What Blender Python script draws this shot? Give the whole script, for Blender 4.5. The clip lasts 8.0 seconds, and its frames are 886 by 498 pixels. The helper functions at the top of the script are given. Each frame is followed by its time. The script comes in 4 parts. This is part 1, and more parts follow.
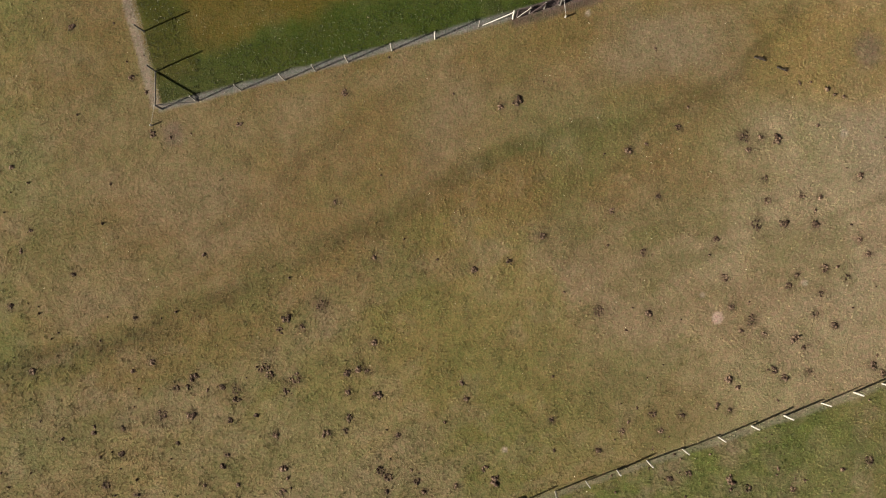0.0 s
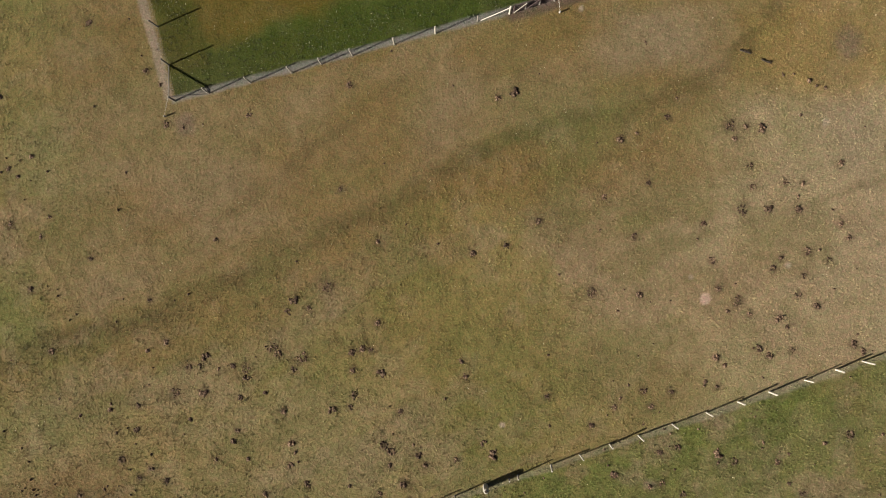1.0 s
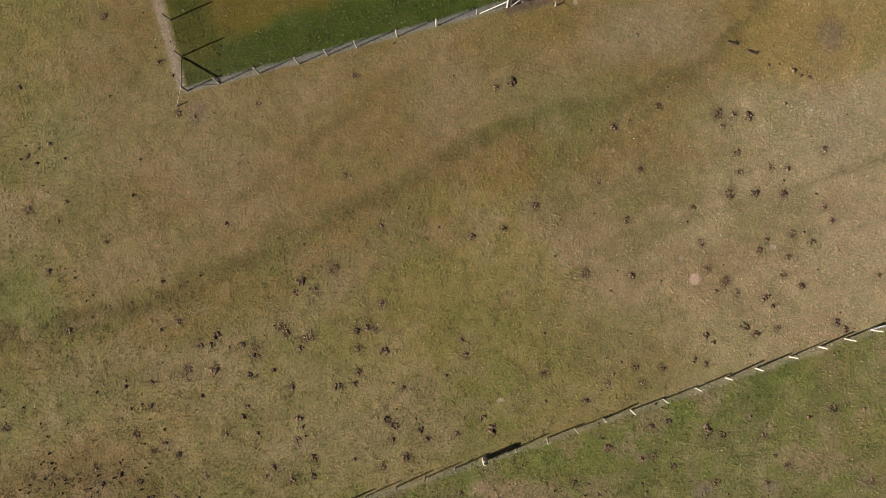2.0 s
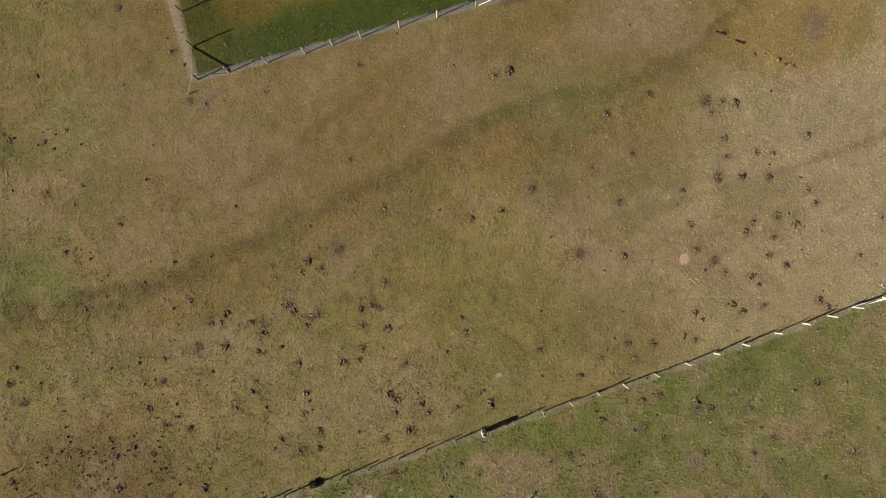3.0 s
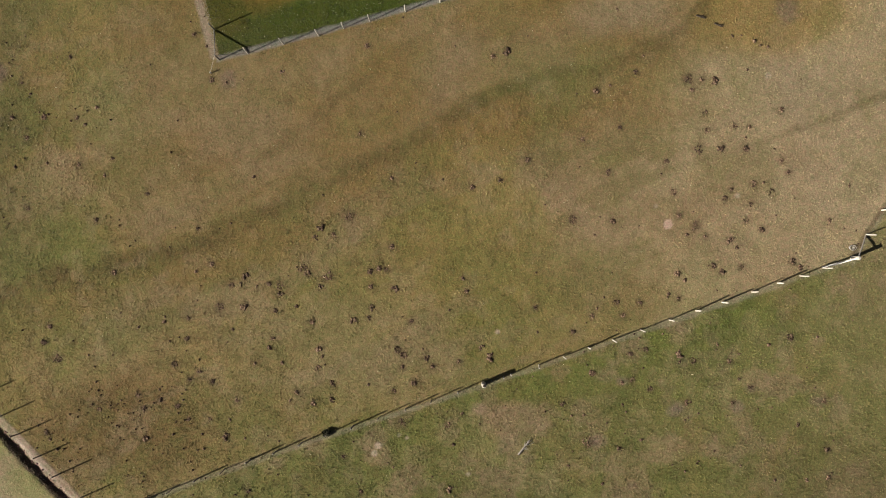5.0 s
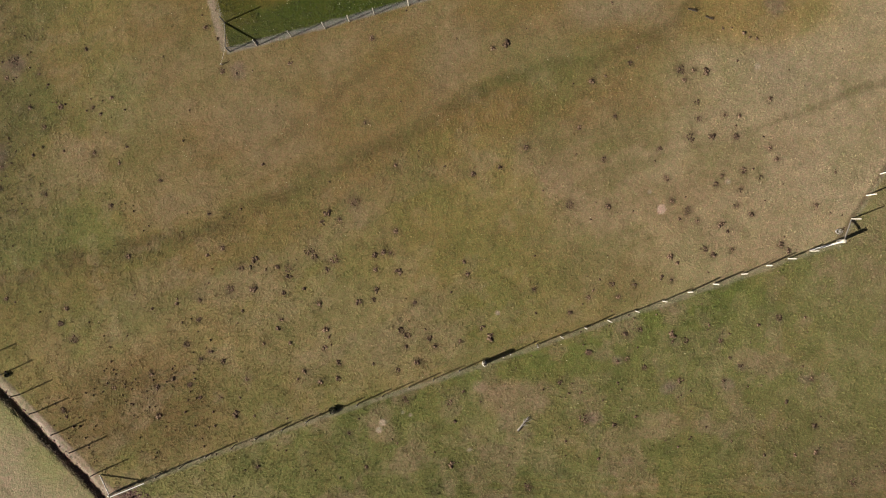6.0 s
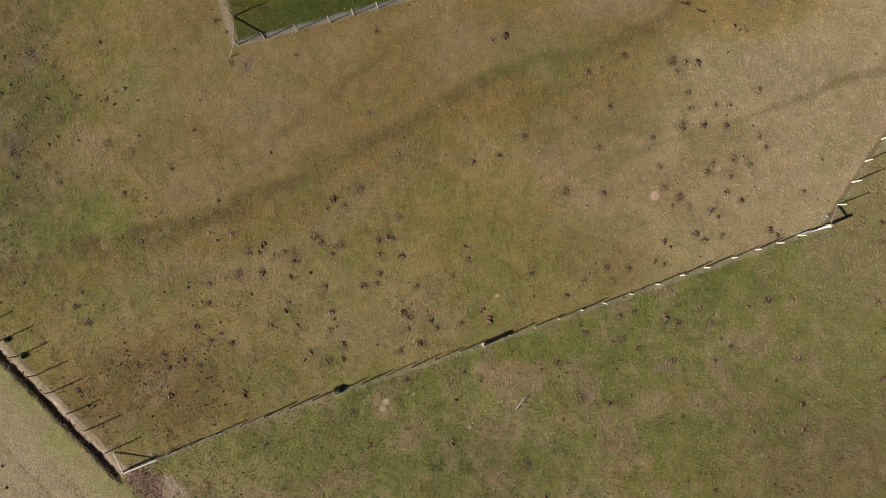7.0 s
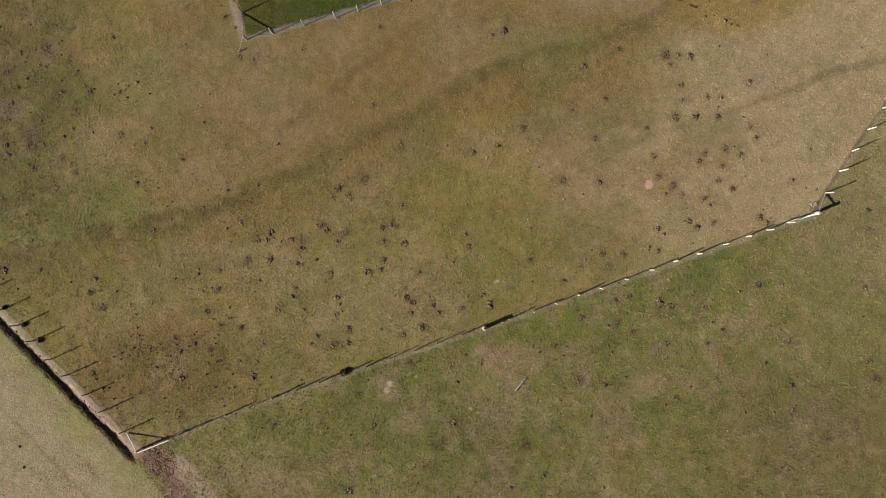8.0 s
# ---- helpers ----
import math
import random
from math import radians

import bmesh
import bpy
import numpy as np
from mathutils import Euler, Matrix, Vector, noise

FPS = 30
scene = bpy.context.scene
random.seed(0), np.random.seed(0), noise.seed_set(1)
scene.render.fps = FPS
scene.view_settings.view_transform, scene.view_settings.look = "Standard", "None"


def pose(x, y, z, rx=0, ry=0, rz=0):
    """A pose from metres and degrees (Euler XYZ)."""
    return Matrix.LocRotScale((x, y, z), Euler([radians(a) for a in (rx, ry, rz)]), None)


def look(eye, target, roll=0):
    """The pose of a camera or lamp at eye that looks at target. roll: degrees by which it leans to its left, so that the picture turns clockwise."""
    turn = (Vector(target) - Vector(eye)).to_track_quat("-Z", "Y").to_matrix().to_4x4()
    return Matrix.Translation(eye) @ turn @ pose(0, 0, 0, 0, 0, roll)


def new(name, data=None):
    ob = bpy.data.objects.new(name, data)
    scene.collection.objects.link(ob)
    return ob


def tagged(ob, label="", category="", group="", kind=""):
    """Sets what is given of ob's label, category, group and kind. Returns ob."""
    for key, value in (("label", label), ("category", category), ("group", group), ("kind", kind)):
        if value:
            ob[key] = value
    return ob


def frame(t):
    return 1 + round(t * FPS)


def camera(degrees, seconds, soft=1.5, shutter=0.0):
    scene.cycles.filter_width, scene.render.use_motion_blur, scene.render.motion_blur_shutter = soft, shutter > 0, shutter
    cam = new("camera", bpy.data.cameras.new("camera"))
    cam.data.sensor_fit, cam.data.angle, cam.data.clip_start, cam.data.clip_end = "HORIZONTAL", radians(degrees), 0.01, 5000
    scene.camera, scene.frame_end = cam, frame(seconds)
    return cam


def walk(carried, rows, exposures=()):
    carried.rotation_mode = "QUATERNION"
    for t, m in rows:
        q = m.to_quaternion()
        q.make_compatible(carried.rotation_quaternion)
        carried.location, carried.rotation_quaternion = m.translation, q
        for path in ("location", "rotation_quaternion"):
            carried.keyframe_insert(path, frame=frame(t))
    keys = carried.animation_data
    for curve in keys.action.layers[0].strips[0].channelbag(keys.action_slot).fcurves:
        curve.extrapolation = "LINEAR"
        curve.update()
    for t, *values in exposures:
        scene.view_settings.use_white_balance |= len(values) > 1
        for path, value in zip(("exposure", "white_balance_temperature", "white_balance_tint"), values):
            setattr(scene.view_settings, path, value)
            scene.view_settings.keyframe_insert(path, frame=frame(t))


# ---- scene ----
cam = camera(70.0, 8.0, soft=1.05)
PATH = [
    (0, pose(0.000, -0.000, 39.988, 0.868, 1.806, -0.000)),
    (0.5, pose(0.077, -0.522, 40.943, 0.892, 1.857, -0.034)),
    (1, pose(0.116, -1.102, 41.894, 0.947, 1.903, -0.065)),
    (1.5, pose(0.124, -1.729, 42.843, 1.012, 1.923, -0.092)),
    (2.25, pose(0.090, -2.741, 44.264, 1.058, 1.852, -0.127)),
    (3, pose(0.016, -3.810, 45.683, 1.128, 1.753, -0.157)),
    (3.5, pose(-0.048, -4.541, 46.630, 1.200, 1.714, -0.175)),
    (4, pose(-0.117, -5.279, 47.576, 1.249, 1.654, -0.193)),
    (4.5, pose(-0.188, -6.017, 48.524, 1.317, 1.603, -0.210)),
    (5.25, pose(-0.289, -7.111, 49.946, 1.429, 1.576, -0.238)),
    (6, pose(-0.372, -8.174, 51.370, 1.528, 1.576, -0.269)),
    (6.5, pose(-0.412, -8.857, 52.320, 1.581, 1.587, -0.294)),
    (7, pose(-0.438, -9.517, 53.270, 1.581, 1.572, -0.322)),
    (7.5, pose(-0.445, -10.148, 54.219, 1.618, 1.610, -0.355)),
    (8, pose(-0.432, -10.749, 55.168, 1.661, 1.681, -0.393)),
]
walk(cam, PATH, exposures=[(0.0, 1.01), (8.0, 1.01)])

# ---- light: a low clear-sky sun from the south-west ----
SUN_ELEVATION, SHADOW_ANGLE = 21.5, 23.5
reach = math.cos(radians(SUN_ELEVATION))
sun_from = Vector((-math.cos(radians(SHADOW_ANGLE)) * reach, -math.sin(radians(SHADOW_ANGLE)) * reach, math.sin(radians(SUN_ELEVATION))))
sun = new("sun", bpy.data.lights.new("sun", "SUN"))
sun.data.energy, sun.data.angle, sun.data.color = 5.0, radians(0.5), (1.0, 0.93, 0.83)
sun.matrix_world = look(sun_from * 200, (0, 0, 0))
world = bpy.data.worlds.new("sky")
scene.world = world
world.use_nodes = True
sky = world.node_tree.nodes.new("ShaderNodeTexSky")
sky.sky_type, sky.sun_disc = "NISHITA", False
sky.air_density, sky.dust_density, sky.ozone_density = 0.12, 0.5, 0.0
sky.sun_elevation, sky.sun_rotation = radians(SUN_ELEVATION), radians(270 - SHADOW_ANGLE)
world.node_tree.links.new(sky.outputs[0], world.node_tree.nodes["Background"].inputs[0])
world.node_tree.nodes["Background"].inputs[1].default_value = 0.05


# ---- numeric noise and shapes of the land ----
def lattice(ix, iy, seed):
    h = (ix.astype(np.int64) * 374761393 + iy.astype(np.int64) * 668265263 + seed * 974634541) & 0x7FFFFFFF
    h = ((h ^ (h >> 13)) * 1274126177) & 0x7FFFFFFF
    return ((h ^ (h >> 16)) & 0xFFFF) / 65535.0


def value_noise(x, y, size, seed):
    x, y = x / size, y / size
    ix, iy = np.floor(x), np.floor(y)
    fx, fy = x - ix, y - iy
    fx, fy = fx * fx * (3 - 2 * fx), fy * fy * (3 - 2 * fy)
    a, b = lattice(ix, iy, seed), lattice(ix + 1, iy, seed)
    c, d = lattice(ix, iy + 1, seed), lattice(ix + 1, iy + 1, seed)
    return (a * (1 - fx) + b * fx) * (1 - fy) + (c * (1 - fx) + d * fx) * fy


def cloud(x, y, size, seed, octaves=4):
    total, weight, amp = 0, 0, 1.0
    for k in range(octaves):
        ca, sa = math.cos(0.7 * k + seed), math.sin(0.7 * k + seed)
        total = total + amp * value_noise(x * ca - y * sa, x * sa + y * ca, size / 2.1 ** k, seed + 17 * k)
        weight, amp = weight + amp, amp * 0.55
    return total / weight


def ramp(v, low, high):
    t = np.clip((v - low) / (high - low), 0, 1)
    return t * t * (3 - 2 * t)


def near_line(x, y, knots):
    """Distance from a line of knots."""
    best = np.full(np.shape(x), 1e9)
    for (ax, ay), (bx, by) in zip(knots, knots[1:]):
        dx, dy = bx - ax, by - ay
        u = np.clip(((x - ax) * dx + (y - ay) * dy) / (dx * dx + dy * dy), 0, 1)
        best = np.minimum(best, np.hypot(x - ax - u * dx, y - ay - u * dy))
    return best


# the lines of the fences, as knots on the ground
SOUTH_LINE = [(-28.6, -26.45), (-20.1, -23.1), (-10.9, -20.0), (1.5, -16.0), (11.4, -12.6), (20.0, -9.68), (29.8, -6.36)]
EAST_LINE = [(29.8, -6.36), (30.9, -4.55), (33.25, -1.0), (35.9, 2.7), (41.5, 11.1)]
DITCH_AWAY, DITCH_OUT = (-0.712, 0.702), (-0.702, -0.712)
TRACK = [(-46, -10.4), (-38, -8.8), (-29.8, -6.8), (-26.1, -5.6), (-22.4, -4.8), (-18.8, -3.7), (-15.1, -1.9), (-12.6, -0.3), (-9.3, 1.0), (-7.1, 2.1), (-5.0, 3.1), (-2.8, 4.4), (-0.7, 5.6), (1.5, 6.5), (4.0, 7.6), (6.4, 8.3), (9.3, 9.0), (12.8, 9.8), (15.3, 10.9), (17.0, 12.1), (18.8, 14.1), (20.5, 15.6), (25.5, 22)]
TRAIL = [(10, -1.2), (17.5, 1.05), (23.3, 2.7), (28.2, 4.35), (32.1, 6.0), (36.3, 6.9), (46, 10)]
WIDE = [(-41.1, 7.1), (-38.9, 0.6), (-37.5, 9.1), (-32.2, -14.1), (-19.2, -10), (-14.5, -8.4), (-12.7, -7), (-10.7, -7.6), (-9, -2.9), (-4.8, -19), (4.9, -25.9), (8.5, -3.3), (9.5, -20.5), (17.5, 7.6), (17.9, -3.8), (18.3, 2.1), (30.5, -25.4), (34.8, -20.5)]
HEAPS_FAR_WEST = [(-41.5, -4.4), (-41.1, -10.7), (-41, 0.5), (-40.9, -0.4), (-40.7, 4.2), (-38.6, -1.6), (-38.4, 0.2), (-38.1, 7.7), (-37.9, -10.7), (-36.1, 5.2), (-35.4, 8), (-34.9, 3.5), (-34.7, -2.1), (-33.5, 5.2), (-33.3, -12.8), (-33, -19.9), (-32.9, -11.5), (-31.4, 10), (-30.8, 5.1), (-30.7, 1.3), (-29.2, -3.1), (-28.8, -18.1), (-28.5, 0.5), (-27.7, -7.3), (-25.7, -16.9), (-25.3, 15), (-25.2, -18), (-25.1, -1), (-25.1, -20.3), (-23.9, -17.3), (-22.8, -14.5), (-22.5, -17.8), (-21.8, -12.5), (-21.7, -10.8), (-21.7, -18.8), (-21.6, -15.7), (-21.4, 11.7), (-21, -3.8), (-20.8, -15.1), (-20, 8), (-20, -18.8), (-19.9, -6.6), (-19.8, -15.9), (-18.7, -20.2)]
HEAPS_WEST = [(-18.3, -8.3), (-17.8, -17.3), (-17.5, -8.2), (-17.3, -10), (-17.2, -7.6), (-16.9, -24.4), (-16.4, -14.4), (-15.4, -8.2), (-15.2, -13.2), (-15, -12.5), (-14.8, -10.3), (-14.4, -9), (-14.3, 8.6), (-13.1, -16.7), (-12.3, -7.4), (-11.9, -11.2), (-11.8, -17.6), (-11.6, -4.6), (-11.4, -13.3), (-11.4, -14.8), (-11.2, -3.8), (-11.2, -8.5), (-10.4, -17.2), (-10.4, -30.1), (-10.3, -16), (-10.2, -4.4), (-9.4, -21.7), (-8.7, -11.1), (-8.1, 3.6), (-8, -24.4), (-7.5, 10.6), (-7.4, -10.9), (-7.3, -7.3), (-7.3, -8.5), (-7.2, -10.1), (-6.7, -7.1), (-6.1, -7.1), (-5.6, 0.1), (-5.6, -5.3), (-5.5, -16.6), (-5.4, -8.6), (-5.2, -13.4), (-4.8, -14.7), (-4.7, -13.8)]
HEAPS_MIDWEST = [(-4.1, -11.2), (-3.9, -15.9), (-2.9, -14), (-2.4, -14.7), (-1.3, -19.2), (-1.2, -24.2), (-0.4, -14.3), (-0.1, -7.8), (0.2, -8.8), (0.7, -0.7), (1.4, -13.2), (2, -14), (2.3, 9.6), (2.9, -0.2), (3.5, 10), (3.7, -29.8), (5, 1.4), (5.6, -10.1), (6.5, -28.7), (7.6, -17.6), (8.4, -12), (9.4, 3), (9.9, -10.8), (9.9, -15.2), (10.4, 6.8), (11.3, 0.4), (11.6, -3.4), (11.8, -9.7), (11.9, -21), (12.2, 3.9), (12.3, -10.7), (12.8, -13.7), (13, -15.7), (13.5, 8.2), (13.6, -9.7), (14, -13.4), (14.3, -16.4), (15.8, 1.2), (16.3, -1.2), (16.5, -7.5), (16.6, -9.4), (16.6, -13.8), (16.7, -3), (17.2, -17.4)]
HEAPS_MIDDLE = [(17.6, -14.2), (17.8, 6.8), (18.6, 7.6), (18.7, -4.7), (18.8, 5), (19, 3.6), (19.3, -6.9), (19.6, 7.5), (19.9, -7.4), (20, 2.2), (20.2, -1.7), (20.4, -14.2), (20.5, -5), (20.5, -28.1), (20.6, -17.4), (20.8, -1), (21.1, 3.9), (21.4, -7), (21.8, -3.4), (21.9, 2.1), (22, -16.3), (22.2, -2.2), (22.2, 3.8), (22.4, -0.6), (23, -4.1), (23.8, -1.2), (24.6, 1.2), (24.6, 5.1), (25, -12.4), (25.1, 0.3), (25.3, -6.6), (25.9, -7), (27.5, -17.3), (27.7, -21), (27.7, -23.1), (28.1, -3.5), (33, -24.6), (34.1, -12.7), (34.2, -19), (34.4, -7.7), (34.5, -6.1)]
HEAPS = HEAPS_FAR_WEST + HEAPS_WEST + HEAPS_MIDWEST + HEAPS_MIDDLE
DROPPINGS_FAR_WEST = [(-39.5, -26.3), (-39.1, 1.6), (-39.1, -28.1), (-38.6, -8.1), (-37.9, 2.6), (-37.1, -11), (-35.9, 2.8), (-35.8, 1.2), (-35.1, 11.7), (-34.6, 7.1), (-33.2, 1.5), (-32.7, -20.4), (-30.5, -7.9), (-30.1, 4.6), (-29.7, -13.8), (-29.2, 5.9), (-27.9, 1.8), (-27.1, -10.5), (-25.7, -11.6), (-24, -16.5), (-23.7, -11.2), (-23.6, -10.8), (-22.7, 4.8), (-22.6, 15.2), (-21.1, -7.2), (-20.4, 10.7), (-18.8, 7.8), (-18.4, -18.8), (-18.2, -11.8), (-17.5, 8), (-17.2, -20.3), (-16.6, 0.2), (-16.3, -8.4), (-15.4, -20.1)]
DROPPINGS_WEST = [(-14.3, -14.4), (-13.8, -7.6), (-13.6, -17.3), (-13.2, -10), (-11.1, -13.9), (-7.5, -16.1), (-5.5, -22.5), (-5.2, 5.3), (-4.7, 12.8), (-3.3, -13.3), (-0.8, -20.7), (-0.2, -18.3), (3.4, -24.2), (5.1, 11.2), (5.7, -12), (8, -22.3), (8.9, 6.6), (9.2, -18.4), (10.2, -4.5), (10.3, -10.2), (10.6, -23.6), (10.8, -9.3), (11.5, 7.2), (11.6, -29.7), (11.8, -11.9), (12.1, 13.2), (12.2, -15.9), (12.2, -17.6), (12.3, -3.9), (13.6, -3.8), (13.6, -20.3), (14.1, 9.5), (15.8, -9.1), (16.6, -14.3)]
DROPPINGS_MIDWEST = [(17.1, -8), (17.2, -18.6), (17.3, -4.5), (17.8, -2.7), (18, -18.2), (18.9, -6.9), (19.5, -13), (19.5, -8.8), (21, 11), (21.1, -5.5), (21.1, -13.7), (21.1, -15.6), (21.7, 11), (21.9, 3), (22.1, 8.3), (22.6, -27.9), (22.7, 10.5), (23.2, -0.5), (23.4, -13), (23.7, 10.1), (23.7, -23.3), (24.1, 2.1), (25.3, -21.3), (25.3, -27.6), (25.5, -19.1), (25.6, -6), (26.1, -23.3), (26.2, 7.5), (27.1, -12.4), (29.7, -0.8), (30.2, -4.3), (33.8, -15.2), (34.3, 8), (35, -12.6)]
DROPPINGS = DROPPINGS_FAR_WEST + DROPPINGS_WEST + DROPPINGS_MIDWEST
SOILED = WIDE + HEAPS


def ditch_frame(x, y):
    """Along the ditch from the corner, and across it towards the outside."""
    dx, dy = x + 28.6, y + 26.45
    return dx * DITCH_AWAY[0] + dy * DITCH_AWAY[1], dx * DITCH_OUT[0] + dy * DITCH_OUT[1]


def height(x, y):
    z = 0.05 * (cloud(x, y, 3.0, 5) - 0.5) + 0.03 * (cloud(x, y, 0.8, 9, 2) - 0.5)
    along, across = ditch_frame(x, y)
    wob = across + 0.5 * (cloud(x, y, 0.7, 31, 3) - 0.5)
    depth = np.interp(wob, [-0.05, 0.08, 0.74, 0.90, 1.10, 1.40, 1.65], [0, 0.03, -0.07, -0.21, -0.21, -0.04, 0.0])
    return z + depth * ramp(along, -0.6, 0.8)


def south_side(x, y):
    """Metres to the south of the long fence (negative on its pasture side)."""
    line = SOUTH_LINE + EAST_LINE[1:]
    return np.where(x > 29.8, 0.55, 0.95) * (np.interp(x, [p[0] for p in line], [p[1] for p in line]) - y)


def in_paddock(x, y):
    a = (y - 9.62 - 0.254 * (x + 19.33)) * 0.969
    b = ((x + 19.33) + 0.2557 * (y - 9.62)) * 0.969
    return a, b


def below_track(x, y):
    """Metres to the south of the upper edge of the worn track."""
    return 0.88 * (np.interp(x, [p[0] for p in TRACK], [p[1] for p in TRACK]) - y)


def tuftiness(x, y):
    """0 where the turf is grazed smooth, 1 where it stands in rough tufts."""
    pasture_side = south_side(x, y) < 0
    q = 0.22 + 0.6 * ramp(below_track(x, y), -0.6, 0.8) - 0.35 * ramp(x, 5, 14) * pasture_side - 0.1 * ~pasture_side
    beyond = ramp(ditch_frame(x, y)[1], 1.2, 1.9) * ramp(x, -24.5, -27.5)
    return np.clip(q + 0.5 * ramp(-x, 23, 31) * (y > -9) - 0.7 * beyond, 0.1, 1)


TAN, OLIVE, GREEN, DEEP = (0.222, 0.162, 0.087), (0.170, 0.132, 0.038), (0.115, 0.125, 0.032), (0.030, 0.053, 0.003)
OCHRE, PALE, MUD, PINK = (0.200, 0.135, 0.040), (0.284, 0.230, 0.126), (0.085, 0.058, 0.045), (0.260, 0.175, 0.125)
BROWN = (0.154, 0.104, 0.034)
PINKISH, UMBER, SALLOW, LEAFY = (0.195, 0.143, 0.078), (0.152, 0.100, 0.032), (0.215, 0.168, 0.104), (0.142, 0.124, 0.042)
STAINS = ((-10.7, 4.9, 5.5, 4, UMBER, 0.6), (-1.2, 7.4, 3.2, 3, PINKISH, 0.6), (-6.7, 8.6, 4.2, 3, UMBER, 0.6), (-8.2, 4.4, 2.6, 1.6, LEAFY, 0.45),
          (4.7, 12.2, 5, 2.6, UMBER, 0.45), (13.3, 13.8, 5, 3, SALLOW, 0.6), (-17.4, 4.6, 5, 5.5, PINKISH, 0.5), (-22, 14.5, 4, 3, UMBER, 0.3), (-20.7, 10.3, 2.6, 4, LEAFY, 0.4),
          (3.6, 4.0, 6, 2.2, UMBER, 0.5), (16, 5.6, 6, 2.4, UMBER, 0.4), (-4, -0.8, 6.5, 3, UMBER, 0.35), (25, 6.8, 5, 4, SALLOW, 0.5), (20.5, 0.2, 4, 2.4, LEAFY, 0.3),
          (3.6, -6.2, 4.5, 3, LEAFY, 0.45), (-26, 3, 3.0, 4, LEAFY, 0.4), (-15, 8.2, 7.5, 3.2, (0.154, 0.120, 0.042), 0.5), (-28.8, 5.6, 3.2, 3.2, (0.168, 0.152, 0.062), 0.55))


def pasture(x, y):
    """Base colour of turf and soil, by place."""
    col = np.empty(np.shape(x) + (3,))
    col[...] = TAN

    def mix(colour, amount):
        col[...] = col + (np.array(colour) - col) * np.clip(amount, 0, 1)[..., None]

    big, mid, small = cloud(x, y, 14, 3), cloud(x, y, 5, 7), cloud(x, y, 1.6, 11)
    mix(OLIVE, ramp(big + 0.5 * (mid - 0.5), 0.42, 0.68) * 0.8)
    lower = ramp(-y - 0.18 * x + 3 * (mid - 0.5), 0.5, 9)
    mix((0.160, 0.134, 0.046), 0.60 * lower * ramp(x + 10 * (mid - 0.5), 20, -2) * ramp(x, -27, -15))
    mix(OLIVE, 0.5 * lower)
    mix(GREEN, 0.3 * lower * ramp(mid, 0.45, 0.7))
    mix(GREEN, 0.6 * ramp(-x - 22 + 8 * (big - 0.5), 0, 7) * ramp(y + 14, 0, 6) * ramp(mid, 0.35, 0.6))
    mix(GREEN, 0.32 * np.exp(-(((x - 4) / 6) ** 2 + ((y + 12) / 3.2) ** 2)))
    mix(PALE, 0.64 * ramp(x - 0.35 * np.abs(y + 1) + 16 * (mid - 0.5) + 8 * (big - 0.5), 0, 25) * ramp(mid, 0.15, 0.65))
    mix((0.290, 0.224, 0.142), 0.45 * ramp(x - 0.3 * np.abs(y + 1) + 8 * (mid - 0.5), 15, 27))
    mix(OCHRE, 0.7 * ramp(np.hypot((x - 24) / 9, (y - 13) / 4.5) + 0.5 * (mid - 0.5), 1.1, 0.5))
    mix((0.112, 0.074, 0.025), 0.75 * ramp(np.hypot((x + 27) / 9, (y + 20) / 6) + 0.7 * (mid - 0.5), 1.1, 0.4))
    # sun-bleached turf before the long fence, olive turf beyond the track
    mix((0.212, 0.172, 0.082), 0.5 * ramp(np.hypot((x + 9) / 11, (y + 13.5) / 5) + 0.6 * (mid - 0.5), 1.1, 0.5))
    mix((0.150, 0.115, 0.045), 0.5 * ramp(np.hypot((x - 9) / 9, (y - 3.5) / 4.5) + 0.7 * (mid - 0.5), 1.1, 0.4))
    # the worn track and the narrow trail
    below = below_track(x, y) + 1.3 * (mid - 0.5) + 0.6 * (small - 0.5)
    northern = ramp(x + 4 * (mid - 0.5), -31, -24) * ramp(x, 26, 16)
    mix((0.166, 0.120, 0.051), 0.7 * northern * ramp(below, 0.3, -1.2))
    mix((0.152, 0.104, 0.036), 0.65 * ramp(below, -0.5, 0.5) * ramp(below + 1.5 * (big - 0.5), 5.5, 2.0) * ramp(x, 26, 14))
    # streaks of ochre and olive turf drawn out along the track
    run, over = 0.91 * x + 0.41 * y, 0.91 * y - 0.41 * x
    streak, streak_low = cloud(run / 3, over, 2.6, 161, 4), cloud(run / 2.6, over, 2.2, 171, 4)
    mix((0.140, 0.094, 0.028), 0.55 * northern * ramp(streak, 0.50, 0.68) * ramp(below, 0.5, -0.5))
    mix((0.132, 0.112, 0.040), 0.45 * northern * ramp(streak_low, 0.54, 0.70))
    mix((0.200, 0.150, 0.086), 0.35 * northern * ramp(streak, 0.46, 0.30))
    # broad stains of ochre, bleached and green turf
    for bx, by, bw, bh, colour, amount in STAINS:
        mix(colour, amount * ramp(np.hypot((x - bx) / bw, (y - by) / bh) + 0.9 * (mid - 0.5) + 0.5 * (small - 0.5), 1.15, 0.3))
    mix((0.094, 0.069, 0.025), 0.72 * ramp(below, -0.7, 0.25) * ramp(below, 2.0, 0.4) * ramp(x, 24, 19) * ramp(cloud(x, y, 1.1, 131, 3), 0.15, 0.5))
    mix((0.135, 0.120, 0.040), 0.5 * ramp(np.hypot((x - 7.5) / 5.5, (y - 8.3) / 3.0) + 0.8 * (mid - 0.5), 1.1, 0.4))
